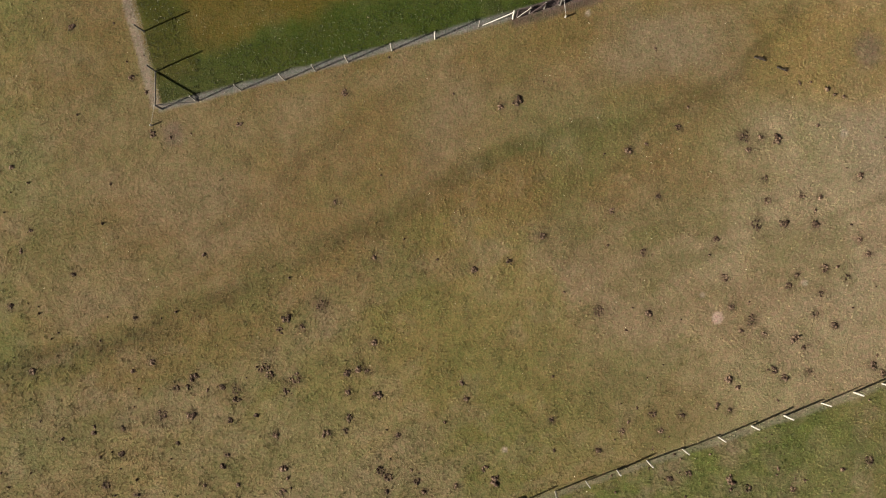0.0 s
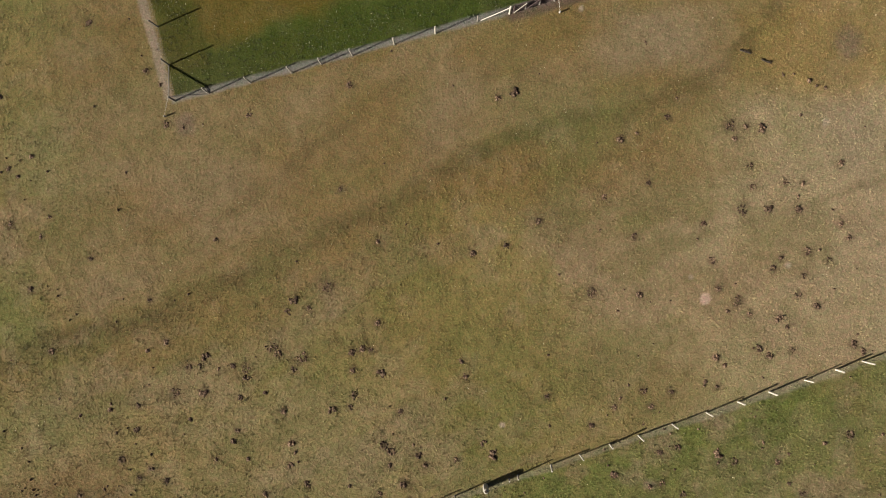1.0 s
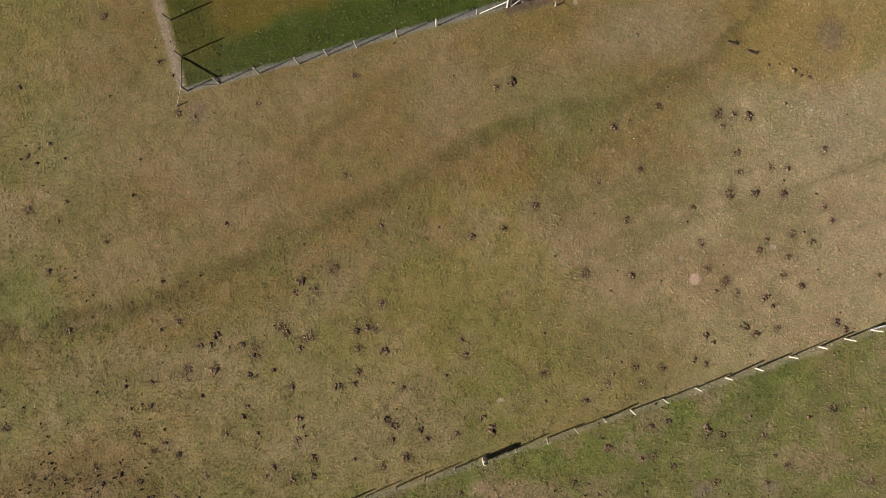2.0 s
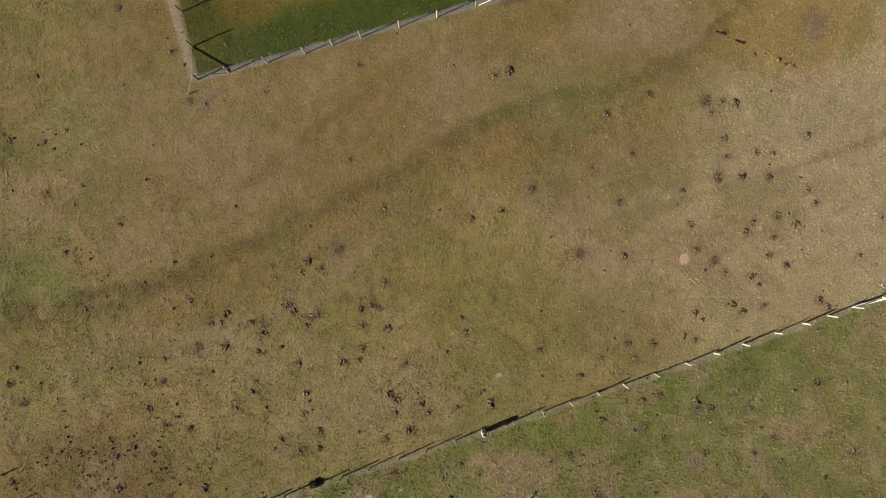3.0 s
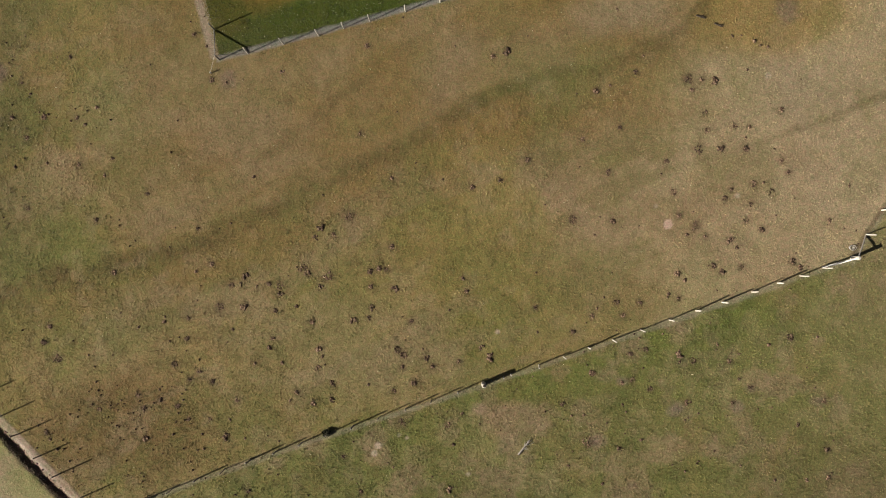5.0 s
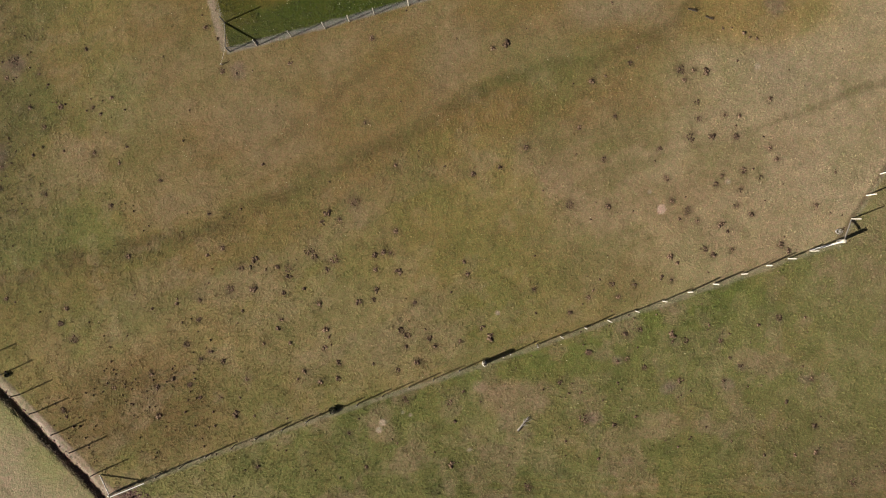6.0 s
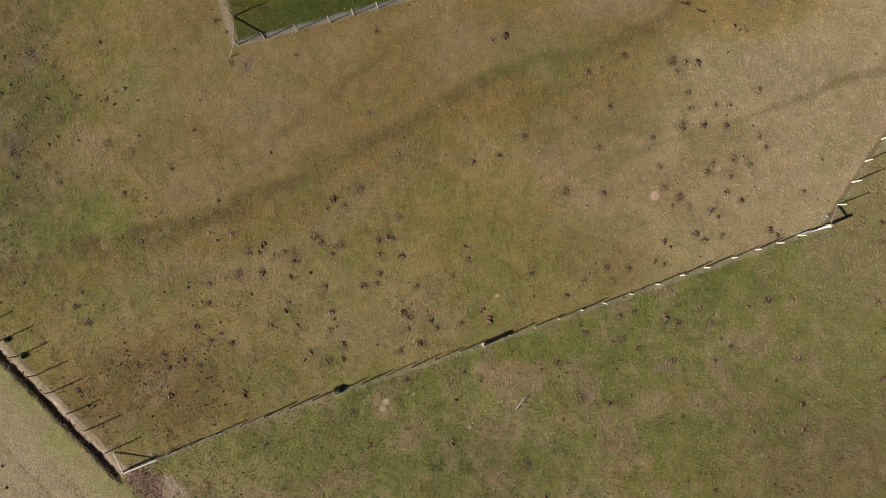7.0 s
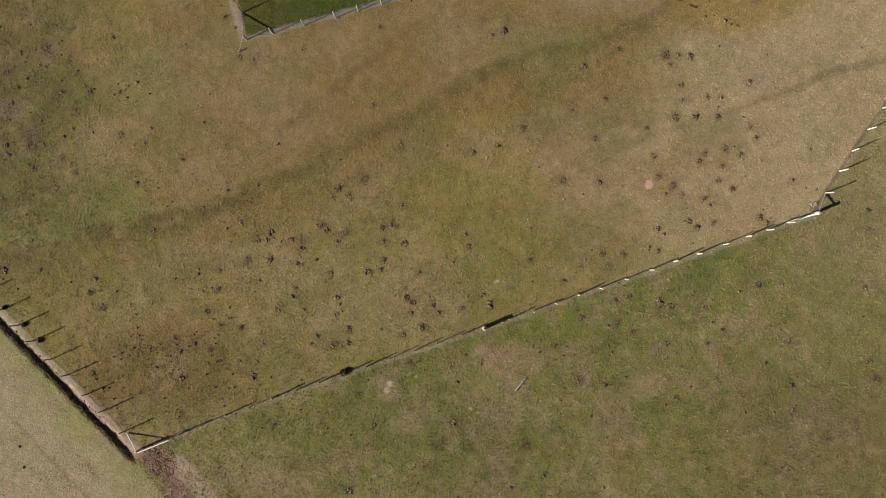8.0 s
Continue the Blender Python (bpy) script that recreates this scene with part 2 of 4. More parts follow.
    mix((0.090, 0.092, 0.030), 0.4 * ramp(np.abs(below - 0.3), 0.9, 0.2) * ramp(x, -2, 2) * ramp(x, 12, 7))
    mix((0.110, 0.085, 0.042), 0.5 * ramp(near_line(x, y, TRAIL) + 0.7 * (small - 0.5), 0.6, 0.05) * (0.2 + 0.8 * ramp(x, 16, 28)))
    mix((0.120, 0.088, 0.036), 0.6 * ramp(near_line(x, y, [(-16, 1.6), (-12.2, 4.6), (-9.6, 6.6), (-7.1, 8.1)]) + 0.6 * (small - 0.5), 0.7, 0.1))
    mix((0.092, 0.076, 0.028), 0.72 * ramp(-x + 6 * (mid - 0.5), 30, 39) * ramp(y, -9, -4))
    # the field south of the long fence
    s = south_side(x, y) + 0.5 * (small - 0.5)
    there = ramp(s, -0.1, 0.35) * ramp(x, -29.5, -28.3)
    mix((0.132, 0.126, 0.042), 0.88 * there)
    mix((0.195, 0.162, 0.060), 0.55 * there * ramp(-x + 6 * (mid - 0.5), 10, 22))
    mix(GREEN, there * (0.32 * ramp(mid, 0.30, 0.62) + 0.75 * ramp(s + 3 * (mid - 0.5), 5.0, 1.0) * (0.45 * ramp(x, -24, -12) + 0.55 * ramp(x, -4, 4))) * ramp(x, 31, 22))
    mix((0.075, 0.080, 0.022), 0.55 * ramp(np.hypot((x - 2) / 7, (y + 25.5) / 3.5) + 0.8 * (small - 0.5), 1.1, 0.4) * there)
    mix((0.188, 0.152, 0.074), 0.6 * there * ramp(x + 3 * (mid - 0.5), 27, 31) * ramp(y, -15, -9))
    mix(PINK, 0.30 * there * ramp(cloud(x, y, 2.2, 41), 0.58, 0.74))
    for bx, by, br in ((3.0, -18.4, 1.5), (6.0, -19.2, 1.3), (3.6, -20.2, 0.9), (10.4, -20.4, 1.0), (12.7, -23.8, 1.3), (1.2, -17.9, 0.8)):
        mix(PINK, 0.6 * ramp(np.hypot(x - bx, (y - by) * 1.3) / br + 1.2 * (small - 0.5), 1.0, 0.3))
    for bx, by in ((27.0, -17.3), (21.0, -17.7), (20.6, -21.8), (28.0, -22.8), (9.8, -20.5), (16.8, -14.3), (22.0, -16.4), (16.5, -17.7), (12.1, -15.8), (4.8, -21.8), (16.1, -18.2)):
        mix((0.150, 0.108, 0.085), 0.6 * ramp(np.hypot(x - bx, (y - by) * 1.2) / 0.75 + 1.2 * (small - 0.5), 1.0, 0.3))
    mix(PALE, 0.25 * there * ramp(cloud(x, y, 6.0, 47), 0.55, 0.72))
    mix((0.062, 0.074, 0.020), 0.36 * there * ramp(cloud(x, y, 1.7, 141, 3), 0.54, 0.70) * ramp(x, 34, 20))
    mix((0.205, 0.140, 0.088), 0.45 * there * ramp(cloud(x, y, 2.7, 151, 4), 0.55, 0.70))
    mix((0.098, 0.080, 0.034), 0.5 * there * ramp(x + 8 * (mid - 0.5), 17, 27) * ramp(-y + 4 * (mid - 0.5), 16, 23))
    for bx, by, bw, bh in ((4.2, -18.9, 4.2, 2.0), (15.6, -21.0, 2.6, 1.6), (-6.6, -21.6, 1.6, 1.2), (22.5, -15.8, 2.4, 1.2), (-16.5, -29.5, 5.0, 2.5)):
        mix((0.232, 0.168, 0.096), 0.6 * ramp(np.hypot((x - bx) / bw, (y - by) / bh) + 0.8 * (small - 0.5), 1.0, 0.4))
    for step in range(5):
        mix(BROWN, 0.3 * there * ramp(np.abs(y + 25.2 + 0.55 * step + 0.03 * x) + 0.3 * (small - 0.5), 0.16, 0.03) * ramp(x, -2, 3))
    # outside the ditch: paler hay meadow with wheel marks
    along, across = ditch_frame(x, y)
    out = ramp(across, 1.2, 1.6) * ramp(x, -24.5, -28.5)
    mix((0.246, 0.202, 0.118), 0.9 * out)
    mix((0.175, 0.175, 0.055), 0.7 * out * ramp(across + 3 * (mid - 0.5), 5, 1.2))
    mix(PINK, 0.3 * out * ramp(cloud(x, y, 3.0, 53), 0.52, 0.7))
    for gap, deep in ((6.4, 0.42), (8.3, 0.28)):
        mix((0.120, 0.105, 0.050), deep * out * ramp(np.abs(across - gap) + 0.4 * (small - 0.5), 0.34, 0.02))
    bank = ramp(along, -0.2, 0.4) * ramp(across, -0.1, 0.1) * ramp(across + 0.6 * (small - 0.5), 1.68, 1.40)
    mix((0.190, 0.146, 0.110), 0.85 * bank)
    mix((0.310, 0.255, 0.205), 0.6 * bank * ramp(np.abs(across - 0.6) + 0.3 * (small - 0.5), 0.2, 0.05))
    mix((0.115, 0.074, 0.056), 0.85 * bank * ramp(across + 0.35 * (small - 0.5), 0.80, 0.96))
    spoil = near_line(x, y, [(-28.0, -27.0), (-26.2, -28.8), (-23.5, -33.0)])
    mix((0.170, 0.100, 0.085), 0.9 * ramp(spoil + 0.9 * (small - 0.5), 1.3, 0.5))
    mix((0.300, 0.225, 0.170), 0.7 * ramp(near_line(x, y, [(-25.0, -27.8), (-21.8, -32.2)]) + 0.9 * (small - 0.5), 1.1, 0.2))
    # inside the paddock: lush strip along the fences, dry short grass within
    a, b = in_paddock(x, y)
    inside = ramp(np.minimum(a, b), -0.05, 0.12)
    mix(DEEP, 0.92 * inside)
    mix((0.050, 0.064, 0.006), inside * 0.5 * ramp(mid + 0.4 * (small - 0.5), 0.42, 0.65))
    mix((0.106, 0.075, 0.013), inside * 0.8 * ramp(np.minimum(a - 2.4 - 0.05 * np.clip(b, 0, 20), b - 2.4) + 1.8 * (small - 0.5), -0.3, 1.2))
    mix((0.062, 0.060, 0.007), inside * 0.75 * ramp(b + 0.8 * (small - 0.5), 3.0, 2.4) * ramp(a, 1.2, 2.2))
    foot = np.abs(a - 0.08) + 0.2 * (small - 0.5) + 9 * (b < -0.2)
    mix((0.205, 0.200, 0.185), 0.7 * ramp(foot, 0.36, 0.14))
    mix((0.260, 0.205, 0.155), 0.8 * ramp(near_line(x, y, [(-19.8, 9.9), (-21.7, 16.6), (-23.6, 24.0)]) + 0.2 * (small - 0.5), 0.4, 0.2))
    mix(MUD, 0.8 * ramp(near_line(x, y, [(3.4, 15.2), (8.5, 16.5)]) + 0.4 * (small - 0.5), 0.6, 0.2))
    mix((0.205, 0.185, 0.120), 0.7 * ramp(np.abs(south_side(x, y) - 0.16) + 0.3 * (small - 0.5), 0.34, 0.1) * ramp(x, -28.8, -28.2))
    mix((0.125, 0.088, 0.052), 0.75 * ramp(near_line(x, y, EAST_LINE) + 0.3 * (small - 0.5), 0.26, 0.08))
    for sx, sy, sr in ((-37.4, 8.9, 1.4), (-40.9, 3.6, 1.3), (-38.7, 1.2, 1.7), (25.2, 12.9, 1.4), (-18.7, 8.0, 1.2)):
        mix((0.130, 0.085, 0.075), 0.6 * ramp(np.hypot(x - sx, y - sy) / sr + 1.3 * (small - 0.5), 1.0, 0.3))
    mix((0.440, 0.315, 0.235), ramp(np.hypot(x - 15.85, y + 3.68) + 0.2 * (small - 0.5), 0.42, 0.30))
    for bx, by, br in ((2.6, -12.0, 0.2), (-6.7, -20.8, 0.3), (-7.0, -21.4, 0.28), (-5.1, -20.0, 0.22), (7.9, 15.5, 0.2), (23.7, 7.8, 0.3), (0.3, -23.0, 0.2), (21.2, -1.5, 0.22), (-8.1, -28.8, 0.25), (-4.5, -20.2, 0.18), (14.9, -2.3, 0.2)):
        mix((0.330, 0.270, 0.195), 0.8 * ramp(np.hypot(x - bx, y - by) / br + 0.8 * (small - 0.5), 1.1, 0.6))
    # mottling of green shoots and bleached straw, patch by patch
    rust = cloud(x, y, 3.2, 87, 4)
    fleck, speck = cloud(x, y, 1.3, 91, 3), cloud(x, y, 0.55, 95, 2)
    calm = np.exp(-(((x + 19) / 9) ** 2 + ((y - 4) / 7) ** 2))
    mix((0.198, 0.137, 0.066), 0.3 * calm * ramp(below, -0.2, -2.0))
    open_land = (1 - 0.6 * inside) * (1 - 0.7 * out) * (0.30 + 0.70 * tuftiness(x, y))
    mix((0.200, 0.122, 0.052), 0.22 * ramp(rust, 0.54, 0.72) * open_land)
    mix((0.120, 0.118, 0.036), 0.34 * ramp(rust, 0.46, 0.28) * open_land)
    mix(GREEN, 0.26 * ramp(fleck, 0.52, 0.74) * open_land)
    mix((0.260, 0.195, 0.112), 0.26 * ramp(fleck, 0.46, 0.26) * open_land)
    mix((0.090, 0.078, 0.036), 0.25 * ramp(speck, 0.62, 0.82) * open_land)
    # trodden, soiled ground round the heaps
    soil = np.zeros(np.shape(x))
    for hx, hy in SOILED:
        close = (np.abs(x - hx) < 1.4) & (np.abs(y - hy) < 1.4)
        soil[close] = np.maximum(soil[close], np.exp(-((x[close] - hx) ** 2 + (y[close] - hy) ** 2) / (0.26 if (hx, hy) in WIDE else 0.09)))
    mix((0.080, 0.053, 0.031), 0.78 * soil * ramp(cloud(x, y, 0.4, 37, 2), 0.2, 0.6))
    col *= (0.83 + 0.34 * cloud(x, y, 0.6, 61, 3))[..., None]
    return col


# ---- materials ----
def material(name, rough=0.9, colour=(0.2, 0.2, 0.2), spread=0.35, size=4.0, bump=0.0, by_attribute=False, metal=0.0, stretch=(1, 1, 1), per_object=0.0, second=None):
    """A noisy surface: two scales of colour variation and a fine relief, in metres."""
    m = bpy.data.materials.new(name)
    m.use_nodes = True
    n, l = m.node_tree.nodes, m.node_tree.links
    shader = n["Principled BSDF"]
    shader.inputs["Roughness"].default_value, shader.inputs["Metallic"].default_value = rough, metal
    shader.inputs["Specular IOR Level"].default_value = 0.2
    place = n.new("ShaderNodeTexCoord")
    scale = n.new("ShaderNodeMapping")
    scale.inputs["Scale"].default_value = stretch
    l.new(place.outputs["Object"], scale.inputs["Vector"])
    fine, coarse = n.new("ShaderNodeTexNoise"), n.new("ShaderNodeTexNoise")
    for tex, k in ((fine, 6.0), (coarse, 1.0)):
        tex.inputs["Scale"].default_value, tex.inputs["Detail"].default_value, tex.inputs["Roughness"].default_value = size * k, 6, 0.68
        l.new(scale.outputs[0], tex.inputs["Vector"])
    add = n.new("ShaderNodeMath")
    add.operation = "ADD"
    l.new(fine.outputs["Fac"], add.inputs[0])
    l.new(coarse.outputs["Fac"], add.inputs[1])
    span = n.new("ShaderNodeMapRange")
    span.inputs["From Min"].default_value, span.inputs["From Max"].default_value = 0.65, 1.35
    span.inputs["To Min"].default_value, span.inputs["To Max"].default_value = 1 - spread, 1 + spread
    l.new(add.outputs[0], span.inputs["Value"])
    times = n.new("ShaderNodeVectorMath")
    times.operation = "SCALE"
    if by_attribute:
        base = n.new("ShaderNodeAttribute")
        base.attribute_name = "turf"
        l.new(base.outputs["Color"], times.inputs[0])
    else:
        times.inputs[0].default_value = colour
    if second:
        blend, step = n.new("ShaderNodeMix"), n.new("ShaderNodeMapRange")
        blend.data_type = "RGBA"
        step.inputs["From Min"].default_value, step.inputs["From Max"].default_value = 0.49, 0.58
        blend.inputs[6].default_value, blend.inputs[7].default_value = (*colour, 1), (*second, 1)
        l.new(coarse.outputs["Fac"], step.inputs["Value"])
        l.new(step.outputs[0], blend.inputs[0])
        l.new(blend.outputs[2], times.inputs[0])
    l.new(span.outputs[0], times.inputs["Scale"])
    last = times.outputs[0]
    if per_object:
        info, each, again = n.new("ShaderNodeObjectInfo"), n.new("ShaderNodeMapRange"), n.new("ShaderNodeVectorMath")
        again.operation = "SCALE"
        each.inputs["To Min"].default_value, each.inputs["To Max"].default_value = 1 - per_object, 1 + per_object
        l.new(info.outputs["Random"], each.inputs["Value"])
        l.new(last, again.inputs[0])
        l.new(each.outputs[0], again.inputs["Scale"])
        last = again.outputs[0]
    l.new(last, shader.inputs["Base Color"])
    if bump:
        relief = n.new("ShaderNodeBump")
        relief.inputs["Strength"].default_value, relief.inputs["Distance"].default_value = 0.8, bump
        l.new(fine.outputs["Fac"], relief.inputs["Height"])
        l.new(relief.outputs[0], shader.inputs["Normal"])
    return m


def turf_material():
    """Trodden turf: tussocks and hoof-pocked relief a hand wide, straw and green shoots mixed at two scales."""
    m = bpy.data.materials.new("turf")
    m.use_nodes = True
    n, l = m.node_tree.nodes, m.node_tree.links
    shader = n["Principled BSDF"]
    shader.inputs["Roughness"].default_value, shader.inputs["Specular IOR Level"].default_value = 0.95, 0.15
    place, base = n.new("ShaderNodeTexCoord"), n.new("ShaderNodeAttribute")
    base.attribute_name = "turf"

    def grain(scale, detail, low, high, to_low, to_high):
        tex, span = n.new("ShaderNodeTexNoise"), n.new("ShaderNodeMapRange")
        tex.inputs["Scale"].default_value, tex.inputs["Detail"].default_value, tex.inputs["Roughness"].default_value = scale, detail, 0.55
        span.inputs["From Min"].default_value, span.inputs["From Max"].default_value = low, high
        span.inputs["To Min"].default_value, span.inputs["To Max"].default_value = to_low, to_high
        l.new(place.outputs["Object"], tex.inputs["Vector"])
        l.new(tex.outputs["Fac"], span.inputs["Value"])
        return span.outputs[0]

    tussock, stalks = grain(5.0, 4, 0.3, 0.7, 0.0, 1.0), grain(17, 3, 0.3, 0.7, 0.0, 1.0)
    add = n.new("ShaderNodeMath")
    add.operation = "MULTIPLY_ADD"
    add.inputs[1].default_value = 0.6
    l.new(stalks, add.inputs[0])
    l.new(tussock, add.inputs[2])
    relief = n.new("ShaderNodeBump")
    relief.inputs["Strength"].default_value, relief.inputs["Distance"].default_value = 1.0, 0.018
    l.new(add.outputs[0], relief.inputs["Height"])
    l.new(relief.outputs[0], shader.inputs["Normal"])
    hue, tone = n.new("ShaderNodeMix"), n.new("ShaderNodeVectorMath")
    hue.data_type, tone.operation = "RGBA", "MULTIPLY"
    hue.inputs[6].default_value, hue.inputs[7].default_value = (0.87, 0.98, 0.93, 1), (1.16, 1.05, 1.15, 1)
    l.new(grain(3.4, 4, 0.35, 0.65, 0, 1), hue.inputs[0])
    l.new(base.outputs["Color"], tone.inputs[0])
    l.new(hue.outputs[2], tone.inputs[1])
    shade = n.new("ShaderNodeVectorMath")
    shade.operation = "SCALE"
    l.new(tone.outputs[0], shade.inputs[0])
    l.new(grain(9.5, 3, 0.3, 0.7, 0.76, 1.24), shade.inputs["Scale"])
    l.new(shade.outputs[0], shader.inputs["Base Color"])
    return m


TURF = turf_material()
BLADES = material("grass_blades", 0.7, spread=0.2, size=3.0, by_attribute=True)
POST_WOOD = material("weathered_post_wood", 0.8, (0.50, 0.46, 0.38), 0.30, 9, 0.004, stretch=(3, 3, 0.6), per_object=0.18)
GREY_WOOD = material("grey_split_wood", 0.85, (0.25, 0.225, 0.19), 0.35, 9, 0.004, stretch=(3, 3, 0.6), per_object=0.15)
PEELED_WOOD = material("peeled_pole_wood", 0.7, (0.62, 0.58, 0.50), 0.22, 6, 0.003, stretch=(1, 1, 3))
WIRE = material("rusted_wire", 0.8, (0.20, 0.17, 0.14), 0.2, 20)
NET = material("dull_net_wire", 0.8, (0.30, 0.285, 0.26), 0.2, 20)
DUNG = material("dark_dung", 1.0, (0.068, 0.041, 0.026), 0.6, 9, 0.02, per_object=0.4, second=(0.190, 0.128, 0.084))
SOIL = material("dug_earth", 0.95, (0.270, 0.155, 0.138), 0.6, 7, 0.03, per_object=0.25)
WEED = material("weed_leaves", 0.8, (0.040, 0.040, 0.020), 0.4, 8)
BLEACHED = material("bleached_bark", 0.9, (0.27, 0.24, 0.20), 0.5, 6, 0.006)
GATE_WOOD = material("dark_gate_wood", 0.85, (0.110, 0.080, 0.075), 0.4, 9, 0.004, stretch=(0.6, 3, 3))
PALE_POLE = material("pale_barkless_pole", 0.65, (0.80, 0.77, 0.70), 0.15, 5, 0.003)
PALE_WIRE = material("pale_wire", 0.7, (0.36, 0.34, 0.31), 0.2, 20)
DARK_WOOD = material("rotten_wood", 0.9, (0.060, 0.045, 0.032), 0.4, 9, 0.004)


# ---- building helpers ----
def mesh_object(name, verts, faces, mat, parent=None, label="", turf=None, smooth=False):
    me = bpy.data.meshes.new(name)
    me.from_pydata(verts, [], faces)
    me.materials.append(mat)
    if turf is not None:
        layer = me.attributes.new("turf", "FLOAT_COLOR", "POINT")
        layer.data.foreach_set("color", np.c_[turf, np.ones(len(turf))].astype(np.float32).ravel())
    if smooth:
        me.polygons.foreach_set("use_smooth", [True] * len(me.polygons))
    me.update()
    ob = new(name, me)
    ob.parent = parent
    return tagged(ob, label)


def part(name, bm, mat, parent, label=""):
    me = bpy.data.meshes.new(name)
    bm.to_mesh(me)
    bm.free()
    me.materials.append(mat)
    ob = new(name, me)
    ob.parent = parent
    return tagged(ob, label)


def thing(name, place, label, category, group="", kind=""):
    ob = new(name)
    ob.location = place
    return tagged(ob, label, category, group, kind)


def ground_z(x, y):
    return float(height(np.array([float(x)]), np.array([float(y)]))[0])


def pole(bm, a, b, r0, r1, sides=8, rings=3, bend=0.0, seed=0):
    """A slightly crooked round pole with a chamfered end, from a to b."""
    rnd = random.Random(seed)
    a, b = Vector(a), Vector(b)
    d = (b - a).normalized()
    u = d.orthogonal().normalized()
    v = d.cross(u)
    sway = (u * rnd.uniform(-1, 1) + v * rnd.uniform(-1, 1)) * bend
    steps = [(k / rings, 1.0) for k in range(rings + 1)]
    steps.append((1.0 + 0.25 * r1 / max((b - a).length, 0.01), 0.7))
    loops = []
    for t, k in steps:
        c = a.lerp(b, t) + sway * math.sin(math.pi * min(t, 1))
        r = (r0 + (r1 - r0) * t) * k * rnd.uniform(0.94, 1.06)
        loops.append([bm.verts.new(c + (u * math.cos(2 * math.pi * i / sides) + v * math.sin(2 * math.pi * i / sides)) * r) for i in range(sides)])
    for p, q in zip(loops, loops[1:]):
        for i in range(sides):
            bm.faces.new((p[i], p[(i + 1) % sides], q[(i + 1) % sides], q[i]))
    bm.faces.new(loops[-1])
    bm.faces.new(loops[0][::-1])
    return bm


def strand(points, r):
    """A thin wire along points."""
    bm = bmesh.new()
    loops = []
    for i, p in enumerate(points):
        p = Vector(p)
        d = (Vector(points[min(i + 1, len(points) - 1)]) - Vector(points[max(i - 1, 0)])).normalized()
        side = d.cross(Vector((0, 0, 1))).normalized()
        up = side.cross(d)
        loops.append([bm.verts.new(p + side * r * x + up * r * y) for x, y in ((1, 0), (0, 1), (-1, 0), (0, -1))])
    for p, q in zip(loops, loops[1:]):
        for i in range(4):
            bm.faces.new((p[i], p[(i + 1) % 4], q[(i + 1) % 4], q[i]))
    return bm


# ---- ground: one sheet, fine near the pasture, coarse to the horizon ----
def axis(stops):
    out = []
    for (a, b, step) in stops:
        out += list(np.arange(a, b - 1e-6, step))
    far = [2.0 * 1.6 ** k for k in range(14)]
    return np.array([out[0] - f for f in far[::-1]] + out + [stops[-1][1]] + [stops[-1][1] + f for f in far])


gx = axis([(-48, -44, 0.5), (-44, -24, 0.1), (-24, 42, 0.15), (42, 48, 0.5)])
gy = axis([(-38, -33, 0.5), (-33, -10, 0.1), (-10, 20, 0.15), (20, 26, 0.5)])
mx, my = np.meshgrid(gx, gy)
flat_x, flat_y = mx.ravel(), my.ravel()
nx, ny = len(gx), len(gy)
corner = (np.arange(ny - 1)[:, None] * nx + np.arange(nx - 1)[None, :]).ravel()
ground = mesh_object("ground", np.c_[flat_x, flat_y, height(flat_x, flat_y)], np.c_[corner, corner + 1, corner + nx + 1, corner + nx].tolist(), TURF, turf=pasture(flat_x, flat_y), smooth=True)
tagged(ground, "brown and olive grazed pasture, patchy and trodden", "pasture", kind="structure")


# ---- grass: short tufts over the whole field ----
def tufts(name, x, y, tall, wide, blades, label, mat=BLADES, tint=None, shade=0.5, bright=1.0, girth=0.0):
    """Blades, one triangle each, leaning out of tufts."""
    n = len(x)
    rng = np.random.default_rng(len(name) + n)
    base = np.c_[x, y, height(x, y) - 0.01]
    turf = pasture(x, y) if tint is None else np.tile(np.array(tint), (n, 1))
    turf = turf * bright * rng.uniform(1 - shade, 1 + shade * 1.3, (n, 1))
    turf = turf * (np.array((1.12, 1.02, 1.0)) + rng.uniform(0, 1, (n, 1)) * np.array((-0.24, 0.0, -0.10)))
    verts, cols = np.empty((n, blades, 3, 3)), np.empty((n, blades, 3, 3))
    for k in range(blades):
        ang, lean = rng.normal(1.25, 0.7, n), rng.uniform(0.4, 1.7, n)
        h = tall * rng.uniform(0.6, 1.2, n)
        w = wide * rng.uniform(0.6, 1.3, n)
        off = rng.uniform(0, 1, n) * np.maximum(tall * 0.6, girth)
        out = rng.uniform(0, 6.283, n) if girth else ang
        root = base + np.c_[np.cos(out) * off, np.sin(out) * off, np.zeros(n)]
        side = np.c_[-np.sin(ang), np.cos(ang), np.zeros(n)] * w[:, None]
        verts[:, k, 0], verts[:, k, 1] = root - side, root + side
        verts[:, k, 2] = root + np.c_[np.cos(ang) * lean * h, np.sin(ang) * lean * h, h]
        cols[:, k] = turf[:, None, :]
    total = n * blades
    ob = mesh_object(name, verts.reshape(-1, 3), np.arange(total * 3).reshape(-1, 3).tolist(), mat, turf=cols.reshape(-1, 3))
    return tagged(ob, label, "grass", kind="stuff")


